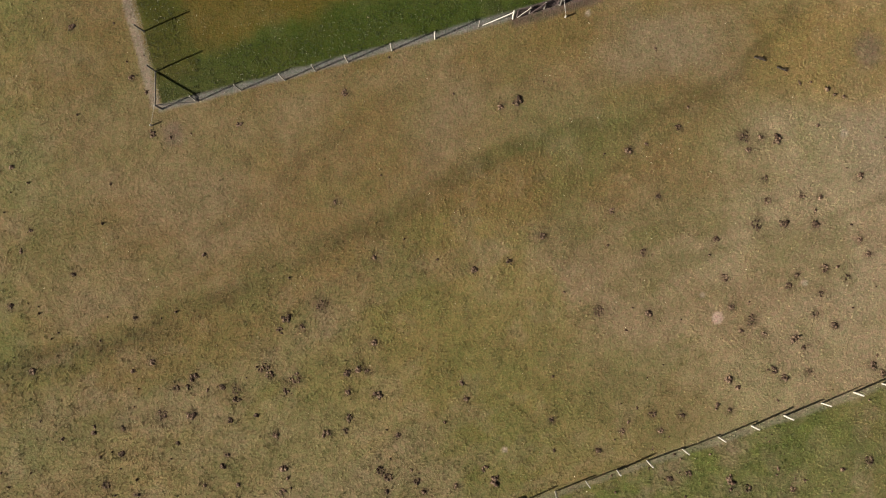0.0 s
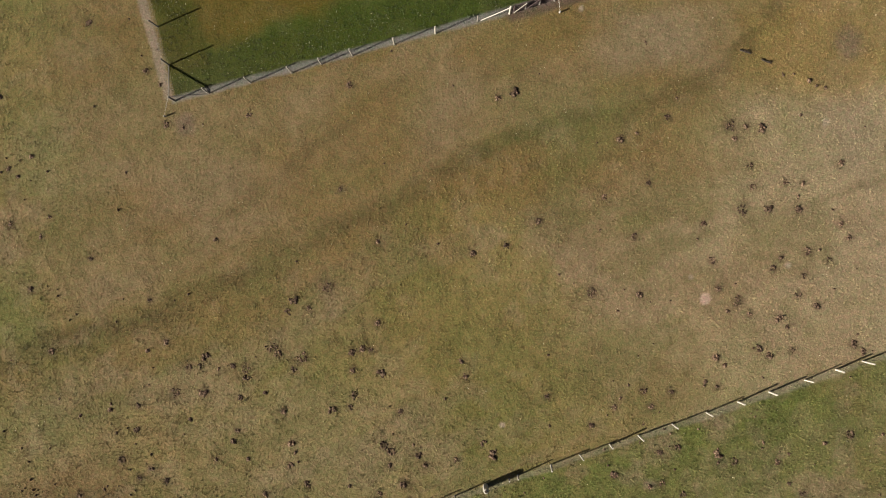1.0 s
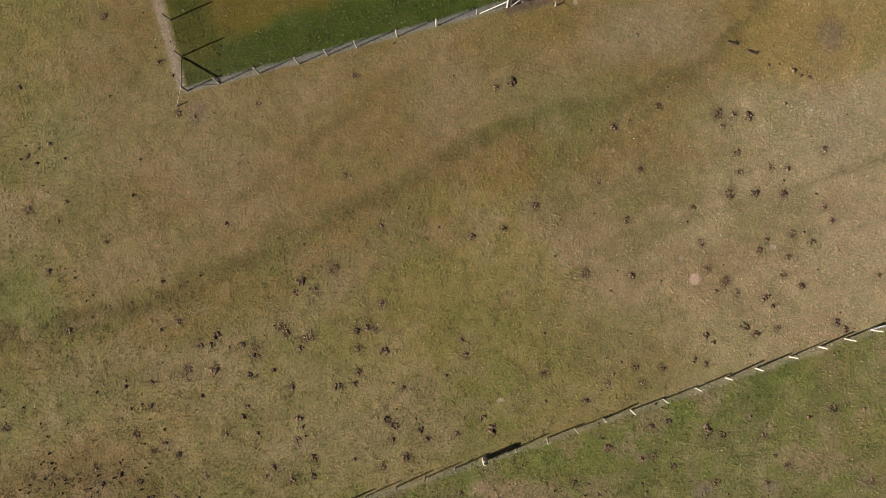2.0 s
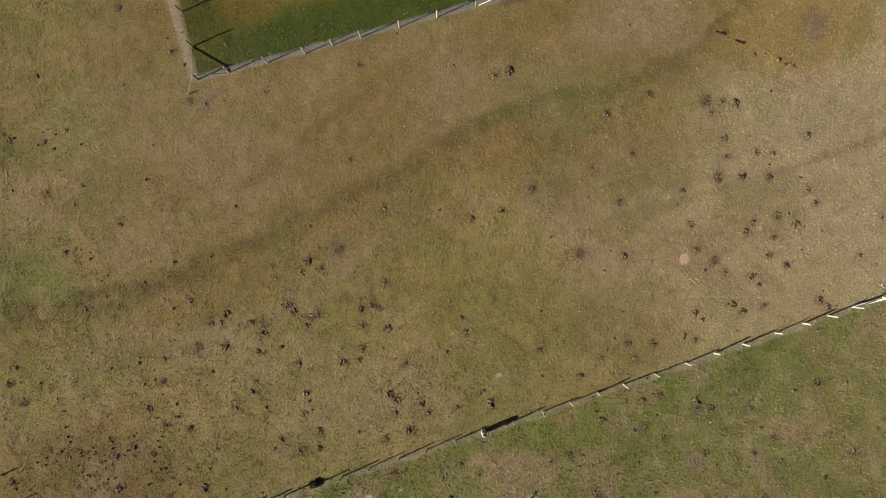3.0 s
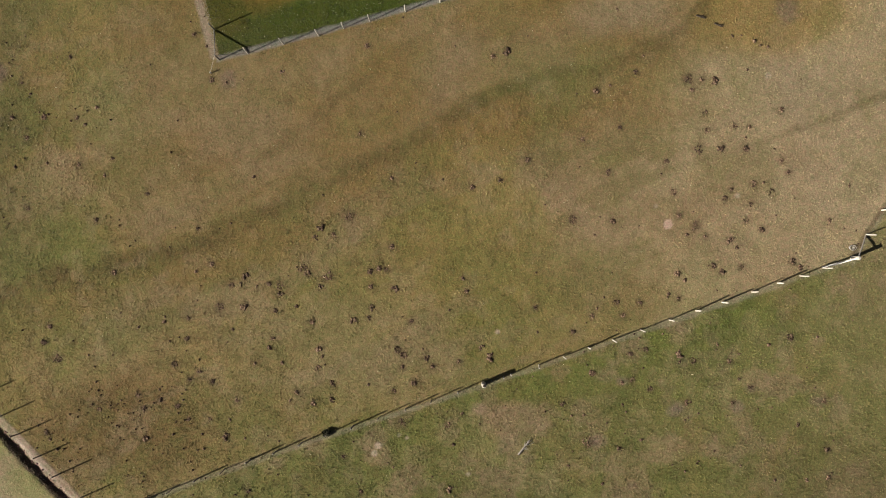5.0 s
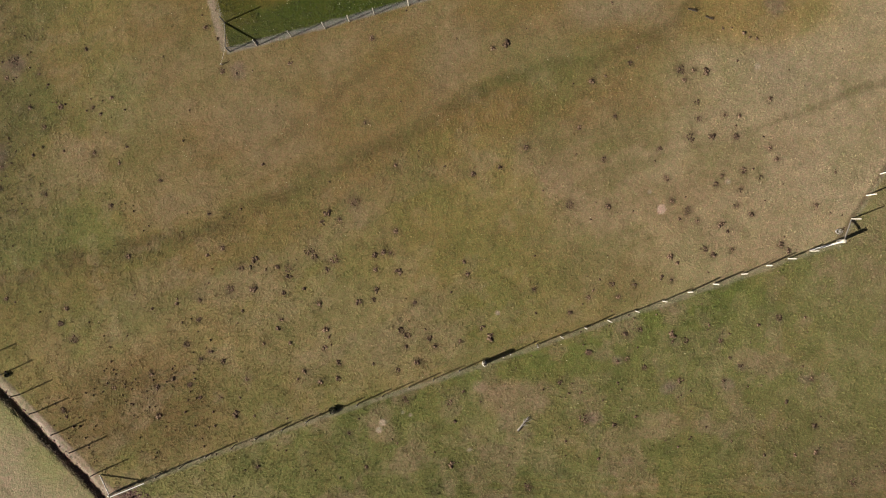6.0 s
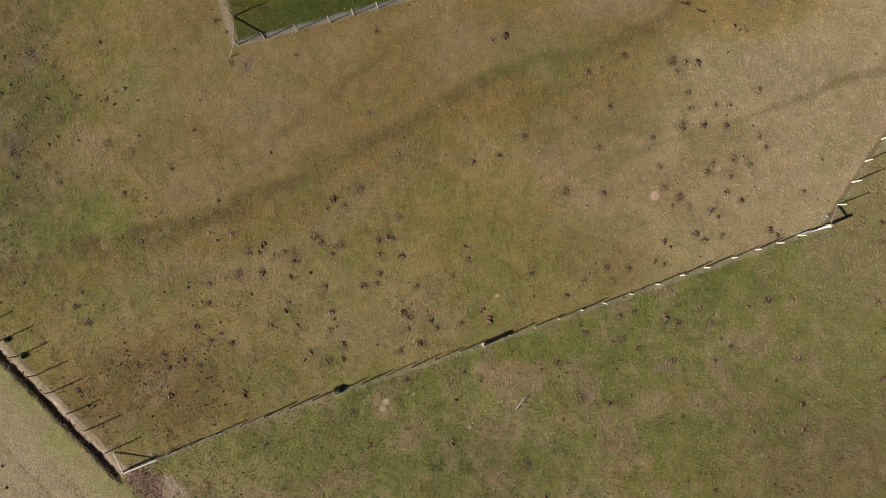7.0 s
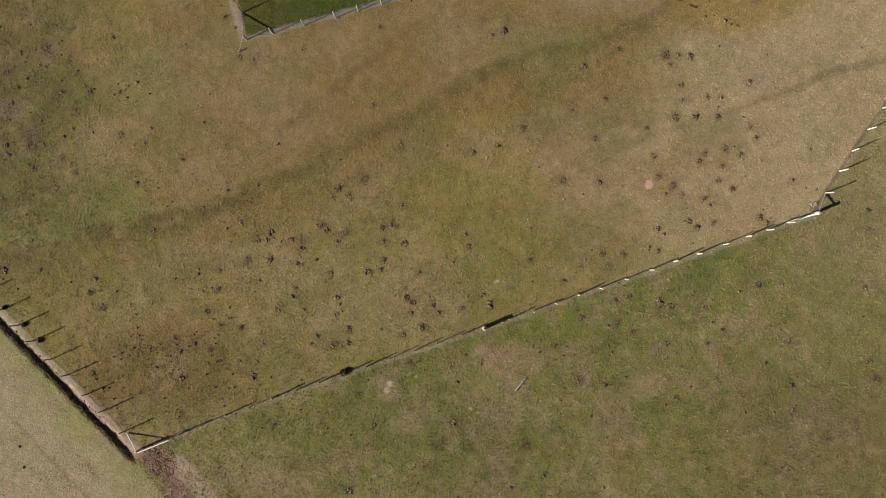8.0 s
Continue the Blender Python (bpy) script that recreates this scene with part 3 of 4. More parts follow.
rng = np.random.default_rng(4)
COUNT = 260000
tx, ty = rng.uniform(-44, 40, COUNT), rng.uniform(-34, 19, COUNT)
pa, pb = in_paddock(tx, ty)
dry = np.minimum(pa, pb) < 0
along_all, across_all = ditch_frame(tx, ty)
thick = value_noise(tx, ty, 0.5, 21) * 0.5 + value_noise(tx, ty, 2.2, 23) * 0.3 + rng.uniform(-0.3, 0.3, COUNT)
thick += 0.12 * (south_side(tx, ty) > 0)
keep = thick > 0.22
outside = ((tx < -26) & (across_all > -0.12) & (along_all > -0.3)) | ((tx < -25.5) & (across_all > 1.75))
keep &= ~outside | ((across_all > 1.75) & (thick > 0.72))
keep &= (np.abs(pa - 0.08) > 0.22) | (pb < -0.3)
keep &= (np.hypot((tx + 26.8) / 1.5, (ty + 27.5) / 1.4) > 1) & (np.hypot(tx - 15.85, ty + 3.68) > 0.46)
clump = ramp(value_noise(tx, ty, 0.42, 27) * 0.6 + value_noise(tx, ty, 0.22, 29) * 0.4, 0.35, 0.68)
tufty = tuftiness(tx, ty)
tall = 0.026 + (0.016 + 0.034 * tufty) * clump + (0.022 + 0.027 * tufty) * rng.uniform(0, 1, COUNT) ** 2 + 0.012 * (south_side(tx, ty) > 0)
tufts("pasture_grass", tx[keep & dry], ty[keep & dry], tall[keep & dry], 0.013, 6, "short dry grazed grass tufts on the pasture", bright=1.06, shade=(0.28 + 0.09 * tufty)[keep & dry][:, None], girth=0.06)
inner = ~dry & ((pa > 0.28) | (pb < 0))
lush = np.where(np.minimum(pa - 2.6, pb - 2.2) > 0, 0.6, 1.15)
tufts("paddock_grass", tx[inner], ty[inner], (tall * lush)[inner], 0.014, 7, "longer green grass inside the fenced paddock", bright=0.78)
# rank fringe hanging over the outer lip of the ditch
fa, fo = rng.uniform(-0.5, 24, 2000), rng.normal(1.42, 0.14, 2000)
fx, fy = -28.6 + fa * DITCH_AWAY[0] + fo * DITCH_OUT[0], -26.45 + fa * DITCH_AWAY[1] + fo * DITCH_OUT[1]
tufts("ditch_grass", fx, fy, rng.uniform(0.03, 0.09, 2000), 0.018, 7, "rank grass hanging over the lip of the ditch", bright=0.9)
# rank dark tufts left ungrazed round old dung
rx, ry = rng.uniform(-43, 38, 30000), rng.uniform(-33, 17, 30000)
qa, qb = in_paddock(rx, ry)
qal, qac = ditch_frame(rx, ry)
beyond_fence = south_side(rx, ry) > 0.3
rank = 0.015 + 0.12 * beyond_fence + (0.34 * ramp(-rx, 29, 36) + 0.5 * ramp(-rx, 35.5, 38)) * (ry > -9) + 0.16 * beyond_fence * np.exp(-(((rx - 3) / 7) ** 2 + ((ry + 24.5) / 3.5) ** 2))
rank = rank * ramp(cloud(rx, ry, 1.2, 101, 3), 0.45, 0.68) * 1.1 * ((qac < -0.2) | (rx > -26)) * (np.minimum(qa, qb) < -0.4)
sel = rng.uniform(0, 1, 30000) < rank
ring_a, ring_r = rng.uniform(0, 6.283, len(SOILED) * 4), rng.uniform(0.18, 0.52, len(SOILED) * 4)
ring_x, ring_y = np.repeat([h[0] for h in SOILED], 4) + ring_r * np.cos(ring_a), np.repeat([h[1] for h in SOILED], 4) + ring_r * np.sin(ring_a)
rx, ry = np.r_[rx[sel], ring_x], np.r_[ry[sel], ring_y]
tufts("rank_tufts", rx, ry, rng.uniform(0.05, 0.12, len(rx)), 0.022, 7, "darker ungrazed grass tufts scattered over the turf", bright=0.72)
# pale seed heads
sx, sy = rng.uniform(-21, 10, 2600), rng.uniform(9.5, 19, 2600)  # over the paddock
sa, sb = in_paddock(sx, sy)
sel = (np.minimum(sa, sb) > 0.15) & (value_noise(sx, sy, 1.5, 71) + rng.uniform(-0.3, 0.3, 2600) > 0.60)
tufts("seed_heads", sx[sel], sy[sel], np.full(sel.sum(), 0.06), 0.009, 2, "pale seed heads among the paddock grass", tint=(0.42, 0.40, 0.28))
sx, sy = rng.uniform(-42, 38, 900), rng.uniform(-32, 16, 900)
tufts("pale_tufts", sx, sy, np.full(900, 0.05), 0.014, 3, "bleached straw tufts scattered over the pasture", tint=(0.50, 0.44, 0.31))

# ---- fences ----
FENCE_SEED = random.Random(12)


def post(parent, x, y, tall, r, mat=POST_WOOD, lean=3.0, name="post", label=""):
    tilt = Euler((radians(FENCE_SEED.uniform(-lean, lean)), radians(FENCE_SEED.uniform(-lean, lean)), 0))
    top = Vector((0, 0, tall))
    top.rotate(tilt)
    bm = pole(bmesh.new(), (0, 0, -0.2), top, r * 1.05, r * 0.95, 8, 3, 0.012, FENCE_SEED.random())
    ob = part(name, bm, mat, parent, label)
    ob.location = Vector((x, y, ground_z(x, y))) - parent.location
    return Vector((x, y, ground_z(x, y))), Vector((x, y, ground_z(x, y))) + top


def wires(parent, posts, levels, r=0.0015, name="wire"):
    for k in levels:
        pts = []
        for (a, b), (c, d) in zip(posts, posts[1:]):
            p, q = a.lerp(b, k) - parent.location, c.lerp(d, k) - parent.location
            pts += [p, p.lerp(q, 0.5) - Vector((0, 0, 0.02))]
        pts.append(posts[-1][0].lerp(posts[-1][1], k) - parent.location)
        part(name, strand(pts, r), WIRE, parent)


def brace(parent, foot, top, r=0.045, mat=PEELED_WOOD):
    part("brace", pole(bmesh.new(), Vector(foot) - parent.location, Vector(top) - parent.location, r, r * 0.9, 8, 4, 0.02, 3), mat, parent, "pale peeled diagonal brace pole")


def along_line(knots, x):
    return float(np.interp(x, [p[0] for p in knots], [p[1] for p in knots]))


def on_ground(x, y, up=0.05):
    return Vector((x, y, ground_z(x, y) + up))


# the long wire fence across the south of the pasture
south = thing("fence", (-28.6, -26.45, 0), "long wire fence on pale round wooden posts between two pastures", "fence")
stations = [1.51 - 2.03 * k for k in range(14, 0, -1)] + [1.51, 3.62, 5.79, 7.65, 9.64, 11.45, 13.66, 15.86, 17.91, 19.89, 22.16, 24.16, 25.84, 27.62]
south_posts = []
west_base, west_top = post(south, -28.6, -26.45, 1.05, 0.1, POST_WOOD, 1, "corner_post", "thick corner post")
south_posts.append((west_base, west_top))
for sx in stations:
    thick = abs(sx - 1.51) < 0.01
    south_posts.append(post(south, sx, along_line(SOUTH_LINE, sx), 0.98 if thick else FENCE_SEED.uniform(0.98, 1.12), 0.19 if thick else FENCE_SEED.uniform(0.038, 0.066), GREY_WOOD if sx < 0 else POST_WOOD, 1 if thick else 6))
    if thick:
        part("rotten_core", pole(bmesh.new(), south_posts[-1][1] - south.location + Vector((0, 0, 0.03)), south_posts[-1][1] - south.location + Vector((0, 0, 0.06)), 0.105, 0.10, 12, 1), DARK_WOOD, south, "dark rotten core of a thick post")
east_base, east_top = post(south, 29.8, -6.36, 0.95, 0.15, POST_WOOD, 1, "corner_post", "thick corner post")
south_posts.append((east_base, east_top))
wires(south, south_posts, (0.3, 0.6, 0.92))
brace(south, on_ground(27.5, -7.08), east_base.lerp(east_top, 0.85), 0.075, PALE_POLE)
brace(south, west_base.lerp(west_top, 0.78) + Vector((0.02, -0.13, 0)), on_ground(-25.9, -25.53, 0.72), 0.05, PALE_POLE)
post(south, 3.04, -15.5, 0.5, 0.05, POST_WOOD, 3, "stub_post", "short broken stub of a post")

# the wire fence that turns north at the eastern corner
east = thing("fence", (30.9, -4.65, 0), "wire fence on pale leaning wooden posts at the pasture's edge", "fence")
east_posts = [(east_base, east_top)]
for ex, ey in [(30.91, -4.53), (32.11, -2.69), (33.25, -0.99), (34.6, 0.86), (35.9, 2.7), (37.1, 4.6), (38.4, 6.5), (39.7, 8.4)]:
    east_posts.append(post(east, ex, ey, FENCE_SEED.uniform(0.98, 1.15), 0.052, POST_WOOD, 7))
wires(east, east_posts, (0.3, 0.6, 0.92))
brace(east, on_ground(30.86, -4.63), east_base.lerp(east_top, 0.85), 0.05, GREY_WOOD)

# the fence along the ditch
west = thing("fence", (-30.0, -24.3, 0), "wire fence on dark wooden posts along a ditch", "fence")
west_posts = [(west_base, west_top)]
for wx, wy in [(-30.04, -24.9), (-31.86, -23.1), (-33.39, -21.67), (-35.23, -20.0), (-36.67, -18.59), (-38.37, -17.0), (-39.82, -15.64), (-41.3, -14.2), (-42.9, -12.6), (-44.6, -11.0)]:
    west_posts.append(post(west, wx, wy, FENCE_SEED.uniform(1.0, 1.2), 0.055, GREY_WOOD, 4))
wires(west, west_posts, (0.3, 0.6, 0.92))
brace(west, on_ground(-29.9, -25.1), west_base.lerp(west_top, 0.85), 0.045, PALE_POLE)


# the netted fence round the paddock
def netting(parent, posts, tall, step=0.15, r=0.0035):
    """Woven wire between posts: strands along and stays across."""
    for k in range(8):
        z = 0.06 + (tall - 0.1) * k / 7
        pts = [Vector((a.x, a.y, a.z + z)) - parent.location for a, _ in posts]
        part("strand", strand(pts, r), NET, parent)
    bm = bmesh.new()
    for (a, _), (b, _) in zip(posts, posts[1:]):
        count = max(2, int((b - a).length / step))
        for i in range(count):
            p = a.lerp(b, i / count) - parent.location
            bm_stay(bm, p + Vector((0, 0, 0.04)), tall - 0.06, r)
    part("net_stays", bm, NET, parent, "upright wires of the netting")


def bm_stay(bm, p, tall, r):
    lower = [bm.verts.new(p + Vector((x * r, y * r, 0))) for x, y in ((1, 0), (0, 1), (-1, 0), (0, -1))]
    upper = [bm.verts.new(v.co + Vector((0, 0, tall))) for v in lower]
    for i in range(4):
        bm.faces.new((lower[i], lower[(i + 1) % 4], upper[(i + 1) % 4], upper[i]))


paddock = thing("paddock_fence", (-19.33, 9.62, 0), "netted wire fence on pale posts round a green paddock", "fence")
corner_base, corner_top = post(paddock, -19.33, 9.62, 1.05, 0.065, GREY_WOOD, 1, "corner_post", "thick grey corner post")
row = [(corner_base, corner_top)]
for px, py in [(-17.05, 10.1), (-14.2, 10.8), (-11.39, 11.43), (-9.4, 12.0), (-7.32, 12.54), (-4.5, 13.26), (-1.77, 13.96), (1.03, 14.72)]:
    low = px > 0
    row.append(post(paddock, px, py, 0.95 if low else FENCE_SEED.uniform(1.2, 1.3), 0.04 if low else 0.05, GREY_WOOD if low else POST_WOOD, 2))
gate_base, gate_top = post(paddock, 3.16, 15.2, 1.3, 0.058, POST_WOOD, 1, "gate_post", "thick pale gate post")
row.append((gate_base, gate_top))
wires(paddock, row, (0.96,), 0.003)
netting(paddock, row, 1.05, 0.2, 0.002)
side = [(corner_base, corner_top)]
for px, py in [(-19.78, 12.03), (-20.56, 14.67), (-21.15, 16.9), (-21.85, 19.5), (-22.6, 22.2)]:
    side.append(post(paddock, px, py, FENCE_SEED.uniform(1.25, 1.35), 0.055, GREY_WOOD, 2))
wires(paddock, side, (0.96,), 0.003)
netting(paddock, side, 1.1, 0.15, 0.0022)
brace(paddock, on_ground(-19.78, 11.95), corner_base.lerp(corner_top, 0.9), 0.04, GREY_WOOD)
brace(paddock, on_ground(-17.15, 10.05), corner_base.lerp(corner_top, 0.9), 0.04, GREY_WOOD)
brace(paddock, on_ground(1.25, 14.78), gate_base.lerp(gate_top, 0.85), 0.032)
far_base, far_top = post(paddock, 6.15, 16.08, 1.35, 0.1, GREY_WOOD, 1, "gate_post", "thick grey gate post")
beyond = [(far_base, far_top)]
for px, py in [(8.9, 16.8), (11.6, 17.5), (14.0, 18.1)]:
    beyond.append(post(paddock, px, py, 1.25, 0.055, POST_WOOD, 2))
wires(paddock, beyond, (0.96,), 0.003)
netting(paddock, beyond, 1.05, 0.2, 0.002)

# guyed stakes outside the corner and the gate
for gx0, gy0, top in ((-19.98, 8.57, corner_top), (6.48, 15.25, far_top)):
    stake = thing("anchor_stake", on_ground(gx0, gy0, 0), "short wooden anchor stake with a guy wire", "stake", "anchor stakes")
    part("peg", pole(bmesh.new(), (0, 0, -0.1), (-0.02, -0.03, 0.28), 0.055, 0.05, 8, 2, 0, 5), POST_WOOD, stake)
    part("guy_wire", strand([Vector((0, 0, 0.22)), (top - stake.location) * 0.98], 0.010), PEELED_WOOD, stake)

# the wooden gate of the paddock
gate = thing("gate", (3.3, 15.24, 0), "closed pale wooden field gate with diagonal braces", "gate")
way = Vector((2.72, 0.80, 0))


def board(name, a, b, wide, thick, mat=GATE_WOOD):
    a, b = Vector(a), Vector(b)
    bm = bmesh.new()
    bmesh.ops.create_cube(bm, size=1)
    d = b - a
    bmesh.ops.scale(bm, vec=(d.length, thick, wide), verts=bm.verts)
    bmesh.ops.bevel(bm, geom=bm.edges[:], offset=0.006, segments=1, affect="EDGES")
    ob = part(name, bm, mat, gate)
    ob.matrix_local = Matrix.Translation((a + b) / 2) @ d.to_track_quat("X", "Z").to_matrix().to_4x4()


for z in (0.2, 0.45, 0.7, 0.95, 1.18):
    board("rail", Vector((0, 0, z)), way + Vector((0, 0, z)), 0.1, 0.035)
out = way.cross(Vector((0, 0, 1))).normalized() * 0.045
for u in (0.03, 0.32, 0.66, 0.97):
    board("upright", way * u + Vector((0, 0, 0.14)) + out, way * u + Vector((0, 0, 1.25)) + out, 0.08, 0.035, GREY_WOOD if 0.1 < u < 0.9 else GATE_WOOD)
board("diagonal", way * 0.04 + Vector((0, 0, 0.2)) + out * 1.9, way * 0.33 + Vector((0, 0, 1.18)) + out * 1.9, 0.08, 0.03, POST_WOOD)
board("diagonal", way * 0.34 + Vector((0, 0, 0.2)) + out * 1.9, way * 0.65 + Vector((0, 0, 1.18)) + out * 1.9, 0.09, 0.03)


# ---- dung heaps and clods ----
def heap_mesh(seed, domes, spread, size, crumbs, name, mat, cells=26, hollow=0.0):
    """Low broken domes with crumbs on and round them; between them the crust dips below the turf."""
    rnd = random.Random(seed)
    grain = np.random.default_rng(seed)
    half = spread + size * 2.4
    u = np.linspace(-half, half, cells)
    x, y = np.meshgrid(u, u)
    z = np.full(x.shape, -0.05)
    ragged = 1 + 0.7 * (cloud(x + 7.3 * seed, y, size * 0.9, seed, 3) - 0.5)
    lumps = [(spread * math.sqrt(hollow + (1 - hollow) * rnd.random()) if domes > 1 else 0.0, size * rnd.uniform(0.75, 1.2), rnd.uniform(0.30, 0.52)) for _ in range(domes)]
    lumps += [((spread + size * 1.1) * math.sqrt(rnd.random()), size * rnd.uniform(0.26, 0.5), rnd.uniform(0.35, 0.55)) for _ in range(crumbs)]
    for r, s, flat in lumps:
        a, turn = rnd.uniform(0, 6.283), rnd.uniform(0, 3.14)
        dx, dy = x - r * math.cos(a), y - r * math.sin(a)
        du, dv = (dx * math.cos(turn) + dy * math.sin(turn)) / 1.2, (dy * math.cos(turn) - dx * math.sin(turn)) / 0.85
        z = np.maximum(z, -0.05 + (0.05 + s * flat) * np.sqrt(np.clip(1 - (du ** 2 + dv ** 2) / (s * ragged) ** 2, 0, 1)))
    inner = z > -0.04
    z = z + inner * grain.uniform(-0.12, 0.12, x.shape) * size
    x, y = x + grain.uniform(-0.3, 0.3, x.shape) * (u[1] - u[0]), y + grain.uniform(-0.3, 0.3, x.shape) * (u[1] - u[0])
    first = (np.arange(cells - 1)[:, None] * cells + np.arange(cells - 1)[None, :]).ravel()
    me = bpy.data.meshes.new(name)
    me.from_pydata(np.c_[x.ravel(), y.ravel(), z.ravel()], [], np.c_[first, first + 1, first + cells + 1, first + cells].tolist())
    me.materials.append(mat)
    me.update()
    return me


heap_kinds = [heap_mesh(40 + k, 4 + k % 4, 0.09 + 0.025 * (k % 4), 0.082 + 0.014 * (k % 3), 6 + k % 5, "dung_mound", DUNG, 28, 0.55 if k % 3 == 0 else 0.0) for k in range(18)]
wide_kinds = [heap_mesh(70 + k, 12 + 2 * k, 0.34, 0.075, 16, "dung_mound", DUNG, 44) for k in range(6)]
dropping_kinds = [heap_mesh(90 + k, 1 + k % 2, 0.05, 0.085 + 0.015 * (k % 3), 1 + k % 3, "dropping", DUNG, 18) for k in range(9)]
scatter = random.Random(8)
for places, meshes, low, high, name, label, category, group in (
        (WIDE, wide_kinds, 0.9, 1.2, "dung_mound", "wide scattered patch of dark dung on trodden grass", "dung heap", "dung heaps on the pasture"),
        (HEAPS, heap_kinds, 1.0, 1.45, "dung_mound", "dark crumbled dung heap on trodden pasture grass", "dung heap", "dung heaps on the pasture"),
        (DROPPINGS, dropping_kinds, 1.0, 1.5, "dropping", "small dark single dropping on the short turf", "dropping", "single droppings on the pasture")):
    for hx, hy in places:
        ob = new(name, scatter.choice(meshes))
        s = scatter.uniform(low, high)
        ob.matrix_world = pose(hx, hy, ground_z(hx, hy) + 0.005, 0, 0, scatter.uniform(0, 360)) @ Matrix.Diagonal((s, s, s, 1))
        tagged(ob, label, category, group)

# the dug earth spread at the end of the ditch
spoil_heap = new("earth_mound", heap_mesh(77, 0, 1.55, 0.14, 800, "earth_mound", SOIL, 170))
spoil_heap.matrix_world = pose(-27.0, -27.45, ground_z(-27.0, -27.45) + 0.005, 0, 0, -40) @ Matrix.Diagonal((1.0, 0.8, 1.1, 1))
tagged(spoil_heap, "crumbled purple-brown spread of dug earth beside the corner post", "earth mound")


# ---- small clods and droppings kicked over the field ----
def clods(name, x, y, size, mat, label):
    """Small flat-bottomed lumps, four-sided, joined."""
    rng = np.random.default_rng(len(x))
    n = len(x)
    z = height(x, y) - 0.01
    ang = rng.uniform(0, 6.28, n)
    verts = np.empty((n, 6, 3))
    for k in range(5):
        r = size * rng.uniform(0.6, 1.3, n)
        verts[:, k] = np.c_[x + r * np.cos(ang + 1.2566 * k), y + r * np.sin(ang + 1.2566 * k), z]
    verts[:, 5] = np.c_[x, y, z + size * rng.uniform(0.8, 1.5, n)]
    base = np.arange(n)[:, None, None] * 6
    faces = (base + np.array([[k, (k + 1) % 5, 5] for k in range(5)])[None]).reshape(-1, 3)
    return tagged(mesh_object(name, verts.reshape(-1, 3), faces.tolist(), mat), label, "clods", kind="stuff")


cx, cy = rng.uniform(-43, 38, 26000), rng.uniform(-32, 17, 26000)
ca, cb = in_paddock(cx, cy)
trodden = 0.02 + 0.95 * np.exp(-(((cx + 27) / 7) ** 2 + ((cy + 20) / 5) ** 2)) + 0.55 * np.exp(-(((cx + 38) / 6) ** 2 + ((cy - 3) / 7) ** 2))
trodden += 0.035 * ramp(-cy, 2, 8) + 0.07 * (south_side(cx, cy) > 0)
_, co = ditch_frame(cx, cy)
sel = (np.minimum(ca, cb) < -0.2) & ((co < -0.2) | (cx > -26)) & (rng.uniform(0, 1, 26000) < trodden * ramp(cloud(cx, cy, 2.0, 83), 0.35, 0.65))
clods("dung_clods", cx[sel], cy[sel], 0.025 + 0.10 * rng.uniform(0, 1, sel.sum()) ** 2.2, DUNG, "small dark clods and droppings kicked over the turf")
ba, bo = rng.uniform(0, 23, 500), rng.normal(0.88, 0.12, 500)
clods("bank_clods", -28.6 + ba * DITCH_AWAY[0] + bo * DITCH_OUT[0], -26.45 + ba * DITCH_AWAY[1] + bo * DITCH_OUT[1], 0.02 + 0.07 * rng.uniform(0, 1, 500) ** 2, SOIL, "loose clods of earth on the ditch bank")


# ---- weeds, sticks and a coil of wire ----
def weed(x, y, spread, tall, seed, label):
    rnd = np.random.default_rng(seed)
    root = thing("weed_clump", on_ground(x, y, 0), label, "weeds", "dark weed clumps along the fences")
    bm = bmesh.new()
    for _ in range(300):
        r, a = spread * math.sqrt(rnd.random()), rnd.uniform(0, 6.28)
        p = Vector((r * math.cos(a), r * math.sin(a), rnd.uniform(0, tall * (1.1 - r / spread * 0.7))))
        d = Vector((rnd.uniform(-1, 1), rnd.uniform(-1, 1), rnd.uniform(0.0, 0.9))).normalized() * 0.14
        w = d.cross(Vector((0, 0, 1))).normalized() * 0.04
        quad = [bm.verts.new(q) for q in (p, p + d * 0.5 + w, p + d, p + d * 0.5 - w)]
        bm.faces.new(quad)
    part("foliage", bm, WEED, root)
    bm = bmesh.new()
    for _ in range(9):
        r, a = spread * 0.6 * math.sqrt(rnd.random()), rnd.uniform(0, 6.28)
        pole(bm, (r * 0.4 * math.cos(a), r * 0.4 * math.sin(a), -0.03), (r * math.cos(a), r * math.sin(a), tall * 0.85), 0.008, 0.004, 5, 2)
    part("stems", bm, WEED, root)


weed(-10.75, -19.83, 0.28, 0.34, 1, "dark bushy weed clump under the long wire fence")
for k, (wx, wy) in enumerate(((-41.15, -14.15), (-39.35, -15.7), (-37.85, -17.1))):
    weed(wx + 0.12, wy + 0.12, 0.13, 0.10, 5 + k, "dark weed clump beside a ditch fence post")


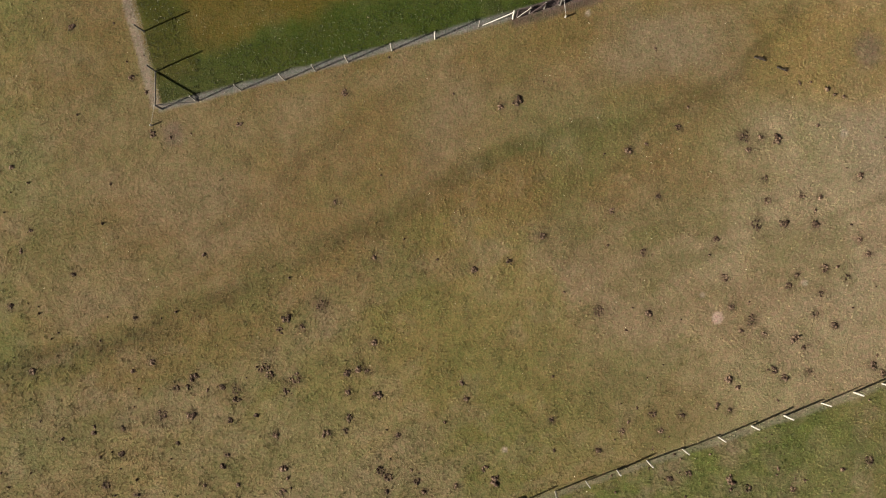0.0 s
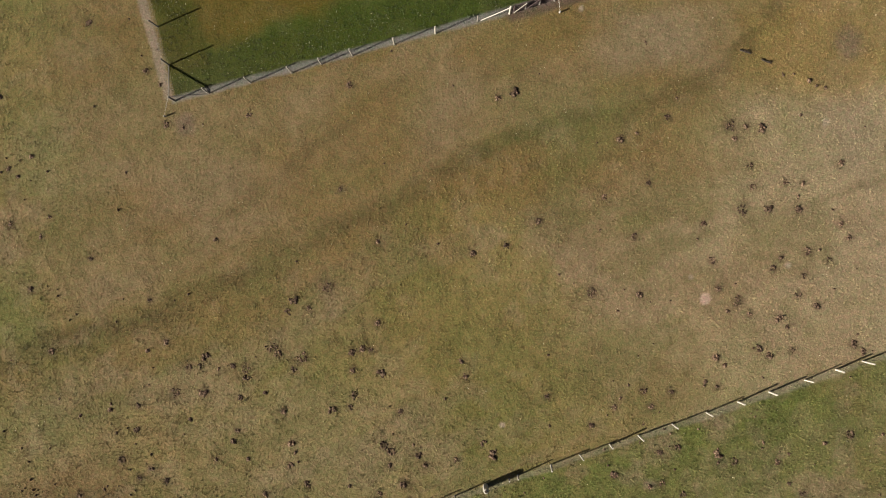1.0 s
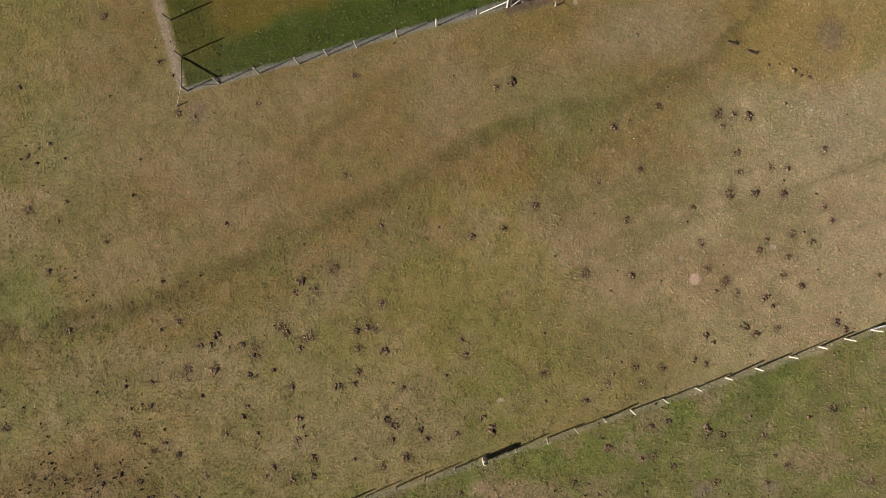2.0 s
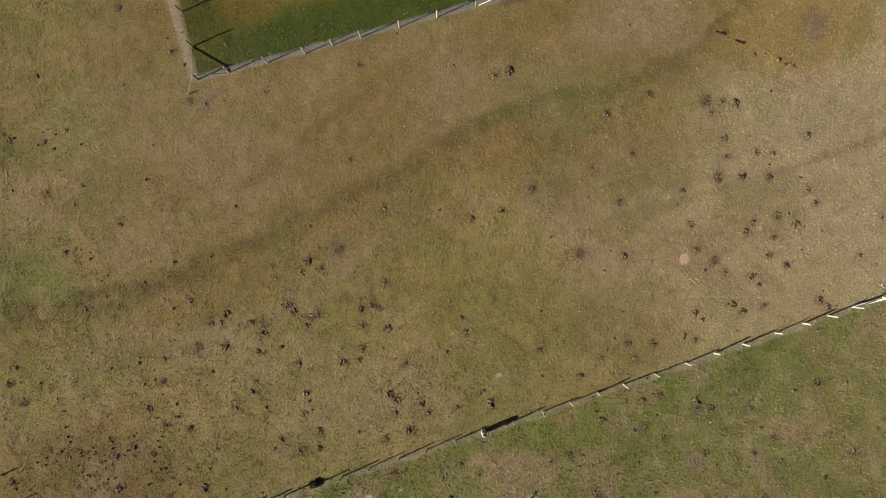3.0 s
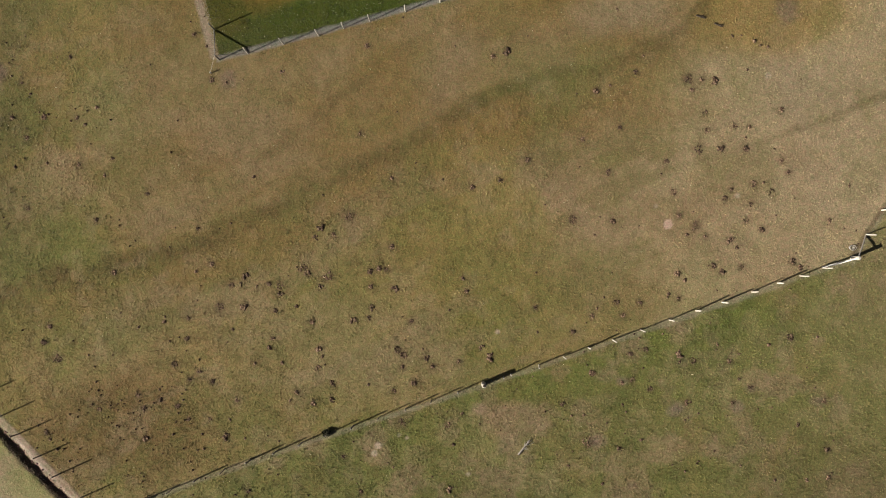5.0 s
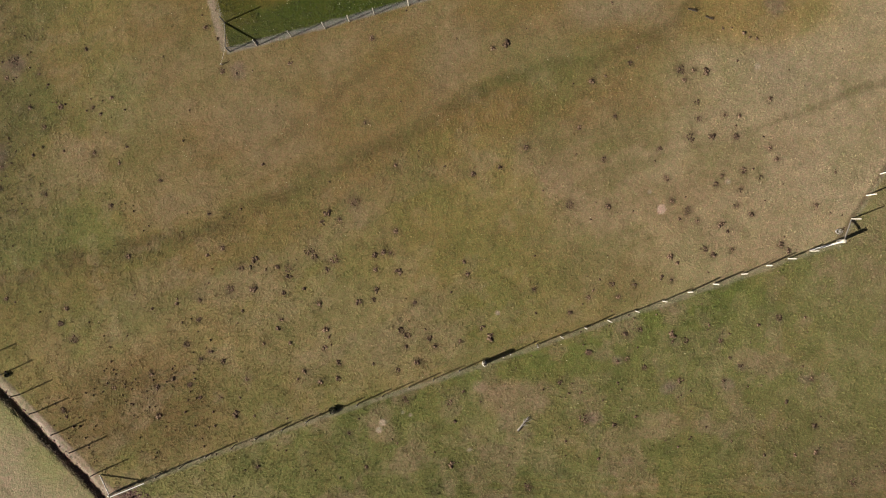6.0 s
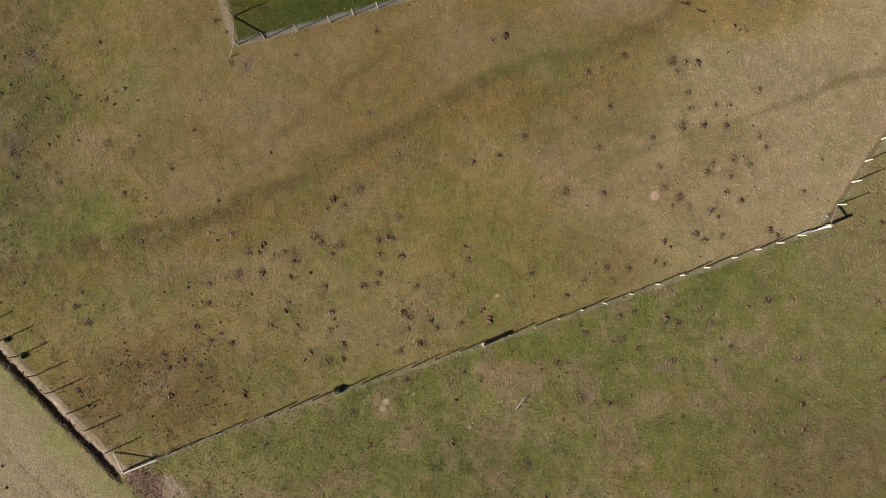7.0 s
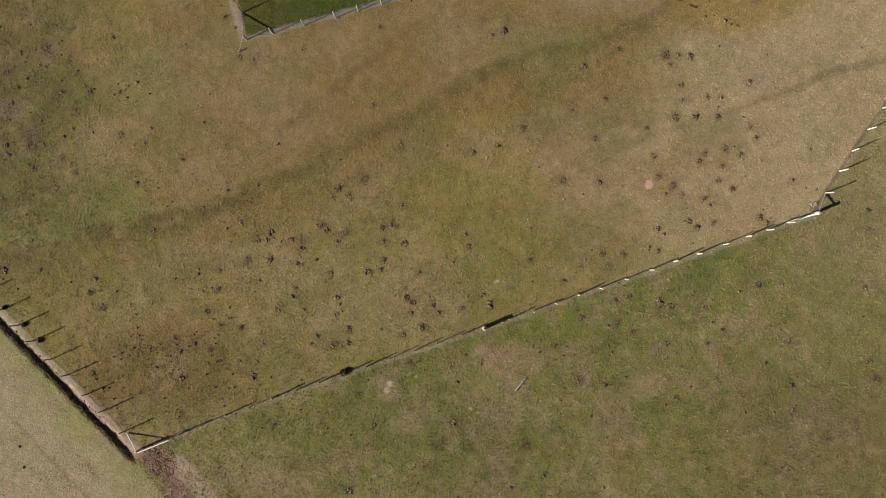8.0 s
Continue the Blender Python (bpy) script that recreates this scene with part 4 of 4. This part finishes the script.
def stick(a, b, r, mat, label, name="dead_branch"):
    """A forked crooked branch lying on the turf."""
    a, b = Vector((*a, 0)), Vector((*b, 0))
    root = thing(name, on_ground(a.x, a.y, r * 0.7), label, "branch", "fallen branches")
    d = b - a
    side = Vector((-d.y, d.x, 0))
    part("limb", pole(bmesh.new(), (0, 0, 0), d, r, r * 0.5, 8, 5, 0.06, 11), mat, root)
    part("twig", pole(bmesh.new(), d * 0.55, d * 0.8 + side * 0.14 + Vector((0, 0, 0.06)), r * 0.5, r * 0.25, 6, 3, 0.03, 12), mat, root)
    rnd = random.Random(round(a.x * 10))
    for k in range(9):
        start = d * rnd.uniform(0.25, 0.9)
        tip = start + d * rnd.uniform(0.1, 0.4) + side * rnd.uniform(-0.3, 0.3) + Vector((0, 0, rnd.uniform(0.02, 0.1)))
        part("twig", pole(bmesh.new(), start, tip, r * rnd.uniform(0.25, 0.4), r * 0.12, 6, 3, 0.06, 20 + k), mat, root)
    part("twig", pole(bmesh.new(), d * 0.3, d * 0.62 - side * 0.10 + Vector((0, 0, 0.05)), r * 0.4, r * 0.2, 6, 3, 0.03, 13), mat, root)


stick((4.15, -21.45), (5.0, -20.35), 0.085, BLEACHED, "bleached grey broken branch lying in the field")
stick((18.2, 12.6), (18.9, 12.35), 0.06, DARK_WOOD, "dark rotten stick lying on the pasture")
stick((19.6, 11.97), (20.2, 11.68), 0.05, DARK_WOOD, "dark rotten stick lying on the pasture")

coil = thing("wire_coil", on_ground(29.72, -5.55, 0), "small loose coil of pale fence wire beside the corner post", "wire coil")
for k in range(4):
    turn_r, lift = 0.13 + 0.035 * k, 0.03 + 0.02 * k
    ring = [Vector((turn_r * math.cos(0.35 * i) + 0.05 * k, turn_r * 0.9 * math.sin(0.35 * i) - 0.03 * (k % 2), lift + 0.01 * math.sin(i))) for i in range(19)]
    part("turn", strand(ring, 0.011), PALE_WIRE, coil)
part("tie", strand([Vector((0.13, -0.08, 0.01)), Vector((0.2, 0.0, 0.16)), Vector((0.3, 0.05, 0.02))], 0.012), PALE_WIRE, coil)
